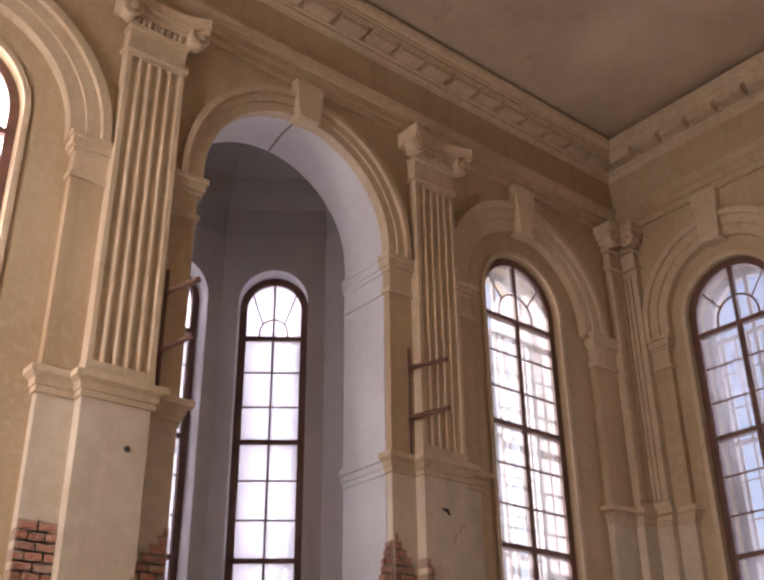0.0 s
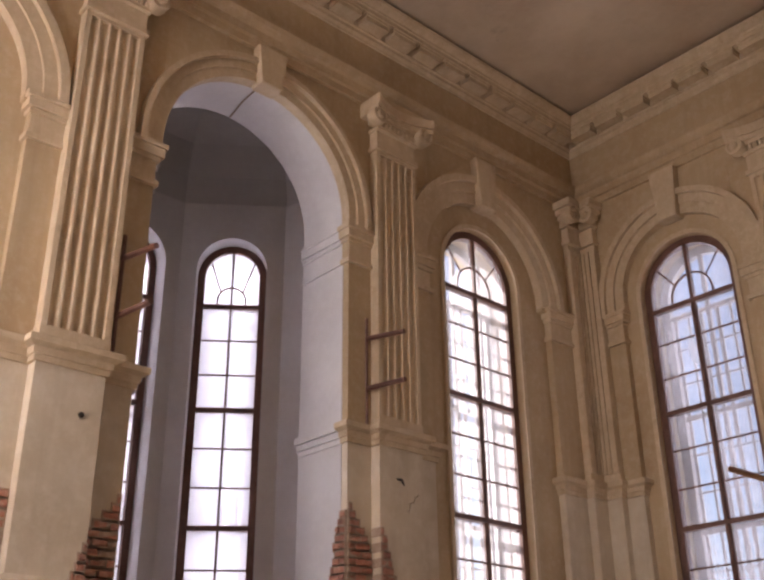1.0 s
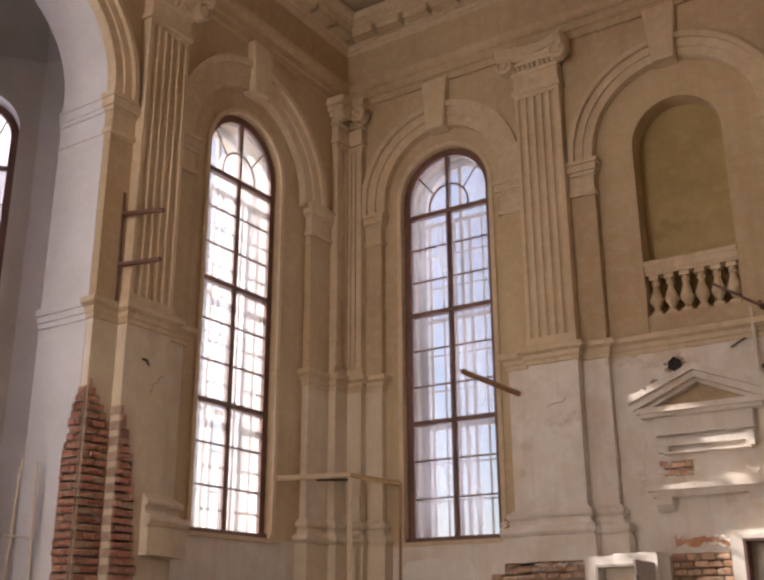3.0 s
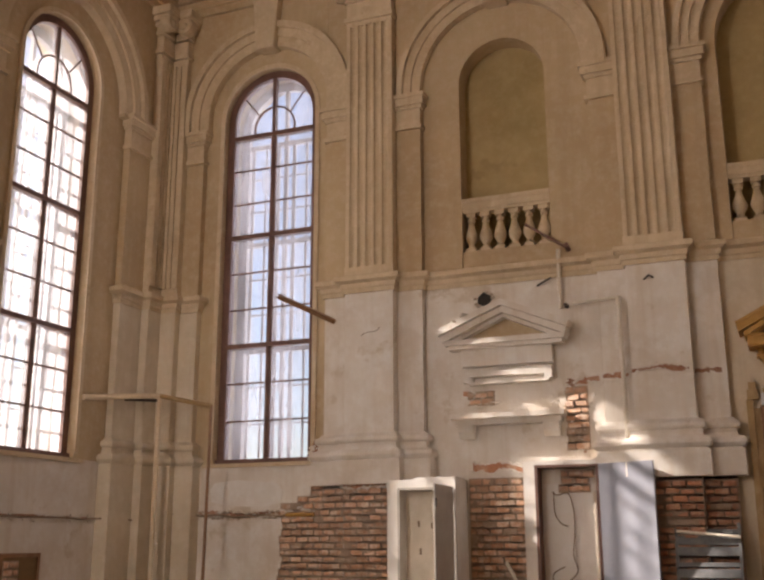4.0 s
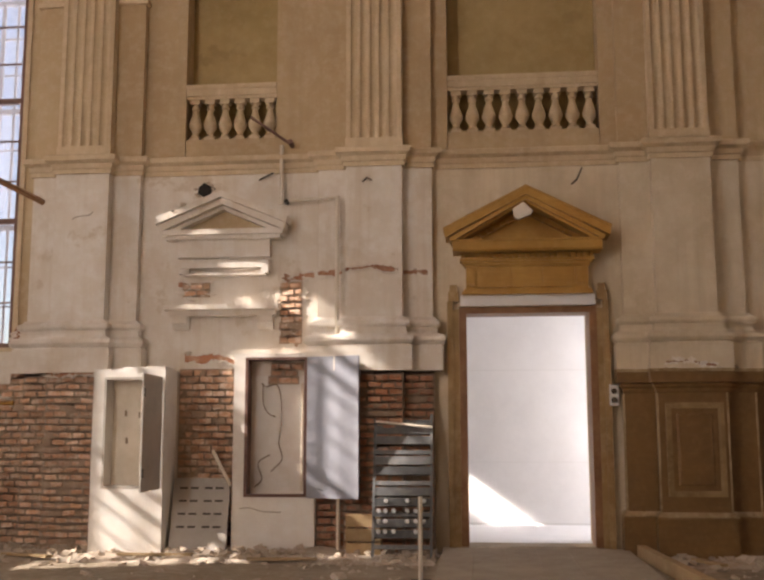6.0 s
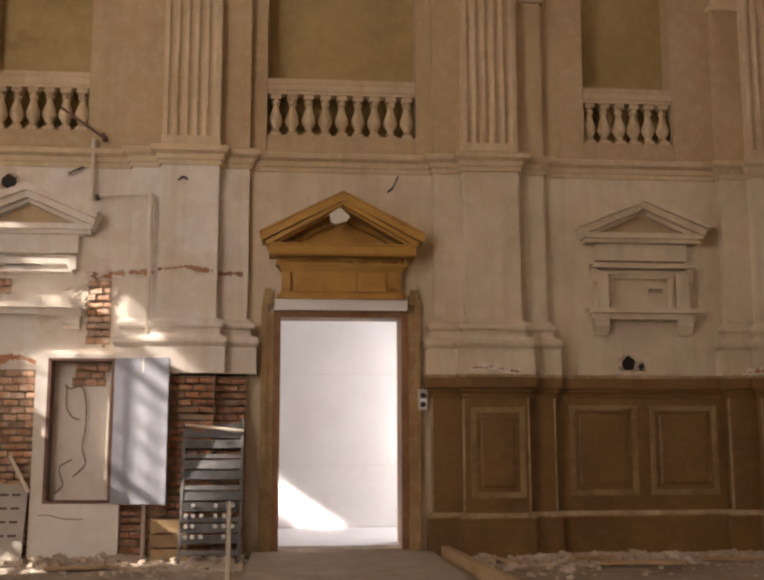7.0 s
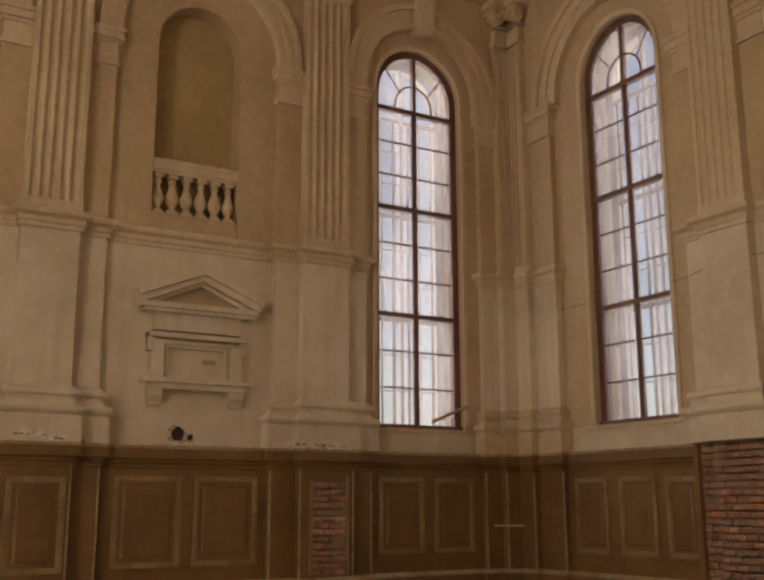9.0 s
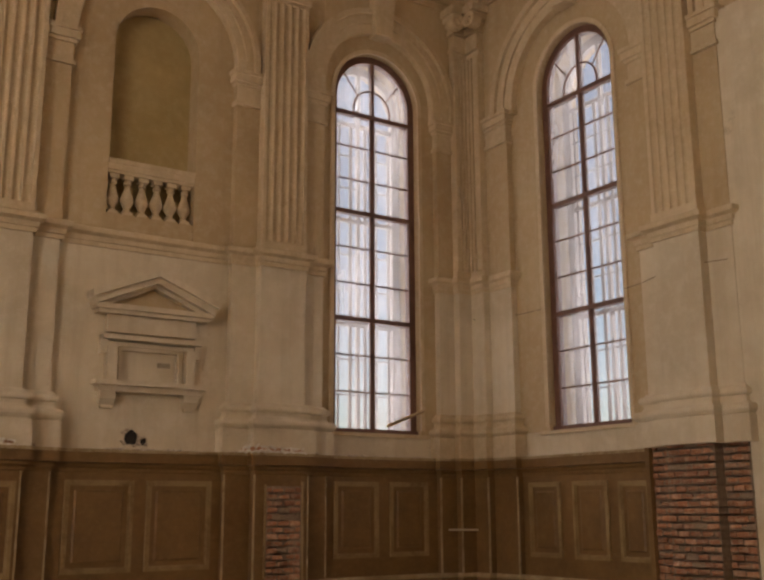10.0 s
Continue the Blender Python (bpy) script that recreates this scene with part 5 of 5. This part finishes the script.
for i in range(500):
    chunk(bm, rnd.uniform(-9, 9), rnd.uniform(3, 12), 0.0, abs(rnd.gauss(0.0, 0.022)) + 0.006)
rub = part("rubble", bm, RUBBLE)
tagged(rub, "scattered plaster and brick rubble along the wall", "rubble", kind="stuff")
bm = bmesh.new()
for i in range(260):
    x = rnd.choice((rnd.uniform(1.3, 2.7), rnd.uniform(3.4, 4.4), rnd.uniform(5.0, 6.6), rnd.uniform(6.6, 8.4)))
    near = min(abs(x - 1.92), abs(x - 5.78))
    out = (MAIN if near < 0.36 else FLANK if near < 0.73 else 0.0) + rnd.uniform(0.09, 0.15)
    chunk(bm, x, NORTH - out, 2.242, abs(rnd.gauss(0.006, 0.010)) + 0.004)
tagged(part("ledge_rubble", bm, RUBBLE), "plaster crumbs lying on the panelling ledge", "rubble", kind="stuff")
bm = bmesh.new()
for x0, w in ((5.45, 0.72), (1.75, 0.4)):
    for i in range(14):
        chunk(bm, x0 + w * i / 13, NORTH - MAIN - 0.10, 2.255 + rnd.uniform(0, 0.02), 0.022)
tagged(part("ledge_rubble", bm, BRICK), "broken brick crumbs on the panelling ledge", "rubble", kind="stuff")
# a low heap of dust along the foot of the bare wall
bm = bmesh.new()
cols = 60
for a, b, hgt in ((-9.1, -1.15, 0.11), (1.35, 9.1, 0.06)):
    rows = []
    for j in range(5):
        row = []
        for i in range(cols):
            x = a + (b - a) * i / (cols - 1)
            n = 0.6 + 0.7 * noise.noise(Vector((x * 1.7, j * 0.8, 2)))
            row.append(bm.verts.new((x, NORTH - 0.02 - j * 0.3, max(-0.01, hgt * n * (1 - j / 3.6)))))
        rows.append(row)
    for r0, r1 in zip(rows, rows[1:]):
        for i in range(cols - 1):
            bm.faces.new((r0[i], r0[i + 1], r1[i + 1], r1[i]))
tagged(part("dust_heap", bm, RUBBLE, smooth=True), "low heap of plaster dust at the foot of the wall", "rubble", kind="stuff")
for x, y, ang, L in ((1.9, 11.6, 20, 0.5), (3.4, 11.3, 85, 1.0), (3.0, 11.8, 100, 0.6), (-4.5, 11.8, 92, 0.9), (-6.0, 11.6, 70, 0.7), (4.6, 11.5, 78, 0.8), (9.0, 10.9, 20, 0.5), (-2.9, 11.5, 96, 0.8)):
    p = thing("loose_board", "loose yellowish board lying among rubble", "plank", pose(x, y, 0.03, 0, 4, ang), "loose boards")
    part("board", boxed(-0.07, 0.07, -L / 2, L / 2, 0, 0.03), LATH, p)

patch = thing("plaster_patch", "smooth whitish repair patch on the stained wall", "plaster patch", N(0, 0.007, 0))
bm = bmesh.new()
prism(bm, [(8.33, 2.06), (8.36, 2.24), (8.28, 2.33), (7.9, 2.36), (7.5, 2.33), (7.28, 2.30), (7.18, 2.2), (7.22, 2.04), (7.5, 1.98), (8.0, 2.0)], 0.0, 0.006)
part("patch", bm, CREAM_PLASTER, patch)
nook = thing("wall_nook", "small brick-lined nook broken into the wall", "wall nook", WEST_M)
bm = bmesh.new()
hollow(bm, -10.28, -9.58, 0.62, 1.38, -10.23, -9.63, 0.67, 1.33, 0.004, 0.03)
part("frame", bm, DOOR_WOOD, nook)
part("back", boxed(-10.23, -9.63, 0.007, 0.012, 0.67, 1.33), DADO, nook, "dark brown back")
# torn chases in the plaster
def chase(m, pts, half, v, seed, label="ragged chase torn through the plaster along an old cable"):
    """pts (u, z) along a torn groove; half its usual half height."""
    rnd = random.Random(seed)
    c = thing("wall_chase", label, "wall damage", m, "torn chases")
    top, low = [], []
    for (u0, z0), (u1, z1) in zip(pts, pts[1:]):
        n = max(2, int(abs(u1 - u0) / 0.05 + abs(z1 - z0) / 0.05))
        for i in range(n):
            u, z = u0 + (u1 - u0) * i / n, z0 + (z1 - z0) * i / n
            w = half * (0.45 + 1.3 * abs(noise.noise(Vector((u * 3.1, z * 3.1, seed)))) + rnd.uniform(0, 0.5))
            steep = abs(z1 - z0) > abs(u1 - u0)
            top.append((u + w, z) if steep else (u, z + w))
            low.append((u - w * rnd.uniform(0.6, 1), z) if steep else (u, z - w * rnd.uniform(0.6, 1)))
    bm = bmesh.new()
    for a, b, d, e in zip(top, top[1:], low[1:], low):
        vs = [bm.verts.new((p[0], v + 0.005, p[1])) for p in (a, b, d, e)]
        bm.faces.new(vs)
    part("torn_groove", bm, BRICK_DARK, c, "reddish brown torn brick and mortar")
    bm = bmesh.new()
    for line, sg in ((top, 1), (low, -1)):
        for p in line:
            if rnd.random() < 0.75:
                s = rnd.uniform(0.012, 0.032)
                vs = box(bm, -s * 1.5, s * 1.5, -s * 0.2, s * 0.5, -s * 0.6, s * 0.6)
                q = pose(p[0], v, p[1] + sg * 0.008, 0, rnd.uniform(-40, 40), 0)
                for x in vs:
                    x.co = q @ (x.co + Vector([rnd.uniform(-0.3, 0.3) * s for _ in range(3)]))
    tagged(part("broken_rim", bm, PLASTER_BARE_LIT, c), kind="stuff")
    return c


chase(N(0), [(8.64, 1.90), (8.36, 1.91), (8.20, 1.90), (7.90, 1.87), (7.60, 1.90), (7.20, 1.89), (6.75, 1.90)], 0.034, 0.006, 61)
chase(N(0), [(8.94, 1.90), (8.66, 1.91)], 0.055, FLANK, 62)
chase(N(0), [(9.10, 1.86), (9.04, 1.45)], 0.03, 0.355, 63, "short torn groove running down the plaster")
chase(WEST_M, [(-11.4, 1.82), (-10.9, 1.82), (-10.2, 1.82), (-9.3, 1.83)], 0.022, 0.006, 64)
chase(N(0), [(6.62, 2.86), (6.66, 2.62), (6.56, 2.45), (6.60, 2.22)], 0.05, FLANK, 65, "jagged crack with bare brick beside the window")
chase(N(0), [(3.10, 3.52), (3.02, 3.36), (3.06, 3.14), (3.00, 2.92), (3.04, 2.72), (2.90, 2.58)], 0.09, 0.007, 66, "ragged vertical break with bare red brick in the plaster")
chase(N(0), [(4.52, 3.40), (4.28, 3.36), (4.05, 3.42)], 0.035, 0.008, 67, "torn brick showing through the broken ornament")
chase(N(0), [(4.40, 2.44), (4.20, 2.40), (3.98, 2.44), (3.70, 2.38)], 0.05, 0.03, 68, "torn plaster edge over bare brick")
chase(N(0), [(-5.12, 2.27), (-5.40, 2.29), (-5.75, 2.275), (-6.1, 2.27)], 0.022, MAIN + 0.132, 69, "dark broken plaster edge above the panelling ledge")
chase(N(0), [(-1.62, 2.31), (-1.9, 2.33), (-2.05, 2.28), (-2.25, 2.27)], 0.012, MAIN + 0.132, 70, "cracked plaster foot above the panelling ledge")
TORN = "torn reddish break across the plastered pilaster"
chase(N(0), [(3.00, 3.46), (2.84, 3.49), (2.66, 3.50)], 0.045, 0.008, 71, TORN)
chase(N(0), [(2.655, 3.49), (2.45, 3.51), (2.285, 3.50)], 0.036, FLANK, 72, TORN)
chase(N(0), [(2.28, 3.52), (1.95, 3.56), (1.75, 3.52), (1.56, 3.51)], 0.032, MAIN, 73, TORN)
chase(N(0), [(1.555, 3.49), (1.35, 3.50), (1.19, 3.48)], 0.036, FLANK, 74, TORN)
chase(N(0), [(6.14, 2.235), (5.95, 2.21), (5.70, 2.24), (5.42, 2.22)], 0.03, MAIN + 0.05, 75, "ragged plaster edge over bare brick")
rnd = random.Random(77)
ruin = thing("plaster_debris", "broken white plaster lumps clinging to the ruined ornament", "plaster", N(0))
for u, z, w, h in ((4.46, 3.30, 0.11, 0.04), (4.30, 3.22, 0.15, 0.05), (4.12, 3.26, 0.10, 0.035), (3.32, 3.58, 0.10, 0.09), (3.22, 3.42, 0.09, 0.12), (3.36, 3.26, 0.16, 0.06), (3.20, 3.24, 0.06, 0.09), (2.84, 3.28, 0.05, 0.10), (4.36, 4.40, 0.13, 0.03), (4.52, 4.32, 0.10, 0.025)):
    bm = bmesh.new()
    d = 0.028 if z < 4 else 0.30
    pts = [(u + w * rnd.uniform(0.35, 1.25) * math.cos(a * math.pi / 5.5), z + h * rnd.uniform(0.35, 1.25) * math.sin(a * math.pi / 5.5)) for a in range(11)]
    prism(bm, pts, 0.0, d)
    for q in bm.verts:
        if q.co.y > 0.01:
            q.co.y *= rnd.uniform(0.5, 1.3)
    part("plaster_lump", bm, PLASTER_BARE_LIT, ruin)
edge = thing("splintered_lath", "orange splintered lath beside the bare brick panel", "timber", N(0))
part("lath", boxed(-6.11, -6.075, MAIN + 0.05, MAIN + 0.085, 0.56, 1.86), LATH, edge)
part("lath", boxed(-5.54, -5.515, MAIN + 0.05, MAIN + 0.075, 0.60, 1.82), DADO_EDGE, edge)


# cracks and scuffs in the old plaster
def crack(m, u, z, v, run, fall, seed, r=0.006):
    rnd = random.Random(seed)
    pts = [(u, v, z)]
    for _ in range(7):
        pts.append((pts[-1][0] + run * rnd.uniform(0.4, 1.4), v, pts[-1][2] + fall * rnd.uniform(-0.4, 1.6)))
    c = thing("plaster_crack", "fine dark crack running through the old plaster", "crack", m, "plaster cracks")
    part("crack_line", rodded(pts, r, 4), CABLE, c)


crack(N(0), 3.6, 0.55, 0.225, -0.09, -0.03, 4, 0.005)
crack(N(0), -0.9, 4.5, 0.0, -0.04, -0.03, 6, 0.004)
crack(N(0), -5.3, 4.55, 0.0, 0.03, -0.05, 7, 0.004)
crack(N(0), 5.62, 4.35, MAIN, 0.05, -0.02, 8, 0.005)
crack(N(0), 4.95, 4.55, 0.0, -0.07, -0.035, 9, 0.006)
crack(WEST_M, -8.35, 4.35, MAIN, 0.03, -0.07, 10, 0.004)
# ---- bare brickwork, last ----
G, M4 = FLANK + 0.004, MAIN + 0.004


def whole(u, z):
    return True


def pier(wall, uc, z1, seed, flank0=True, flank1=True, clay=None):
    """A pedestal stripped to the brick on its main face and flanks."""
    brick_patch(wall, uc - 0.362, uc + 0.362, 0.0, z1, M4, whole, seed, sides=True, clay=clay)
    if flank0:
        brick_patch(wall, uc - 0.737, uc - 0.366, 0.0, z1, G, whole, seed + 100, sides=True, clay=clay)
    if flank1:
        brick_patch(wall, uc + 0.366, uc + 0.737, 0.0, z1, G, whole, seed + 200, sides=True, clay=clay)


brick_patch(wall_north, 6.52, 7.34, 0.0, 2.2, 0.008, lambda u, z: u < 7.2 + 0.10 * noise.noise(Vector((z * 2.5, 1, 0))) + 0.05 * noise.noise(Vector((z * 9, 3, 0))) and z < 1.98 + 0.35 * (7.2 - u), 31)
pier(wall_north, 5.78, 2.24, 32, flank0=False)
brick_patch(wall_north, 3.68, 4.46, 0.0, 2.38, 0.008, ragged(3.3, 4.8, 0, 2.33, 4, 0.1), 34)
pier(wall_north, 1.92, 2.24, 35, clay=BRICK_DARK)
brick_patch(wall_north, 2.88, 3.16, 2.62, 3.42, 0.010, ragged(2.74, 3.22, 2.4, 3.5, 8, 0.14), 37)
brick_patch(wall_north, 4.1, 4.45, 3.24, 3.45, 0.010, ragged(4.0, 4.6, 3.2, 3.42, 5, 0.1), 42)
brick_patch(wall_north, -6.07, -5.55, 0.56, 1.86, MAIN + 0.05, ragged(-6.2, -5.4, 0, 1.95, 9, 0.16), 43, clay=BRICK_DARK)
pier(wall_east, 8.07, 2.30, 44, clay=BRICK_DARK)
brick_patch(wall_west, -8.43, -7.71, 0.0, 4.05, M4, lambda u, z: -u < 7.72 + min(max(0, 3.88 - z), 0.45) * 0.42 + max(0, 3.43 - z) * 0.13 + 0.05 * noise.noise(Vector((z * 6, 2, 0))), 47, clay=BRICK_BARE)
brick_patch(wall_west, -7.705, -7.345, 0.0, 4.25, G, lambda u, z: -u < 7.38 + (4.12 - z) * 0.56 + 0.06 * noise.noise(Vector((z * 2.5, 5, 0))), 48, sides=False, clay=BRICK_BARE)
JAMB = pose(-5.95 - 1.395, 0, 0, 0, 0, 90)
brick_patch(wall_west, -0.6, 0.10, 0.0, 4.1, 0.006, lambda u, z: -u < min(0.16, (4.1 - z) * 0.2) + 0.04 * noise.noise(Vector((z * 5, 4, 0))), 49, turn=JAMB, clay=BRICK_BARE)
brick_patch(wall_west, -4.48, -4.115, 0.0, 3.80, G, lambda u, z: -u > 4.50 - (3.80 - z) * 0.9, 50, clay=BRICK_BARE)
brick_patch(wall_west, -4.11, -3.39, 0.0, 3.5, M4, lambda u, z: -u > 4.12 - (3.4 - z) * 0.28, 51, clay=BRICK_BARE)
brick_patch(wall_west, -3.38, -3.02, 3.05, 3.70, G, whole, 52, clay=BRICK_BARE)
brick_patch(nook, -9.90, -9.64, 0.67, 1.32, 0.012, whole, 53)
brick_patch(wall_north, 6.53, 6.74, 2.02, 2.56, 0.010, ragged(6.3, 6.86, 2.0, 2.55, 6, 0.12), 54)
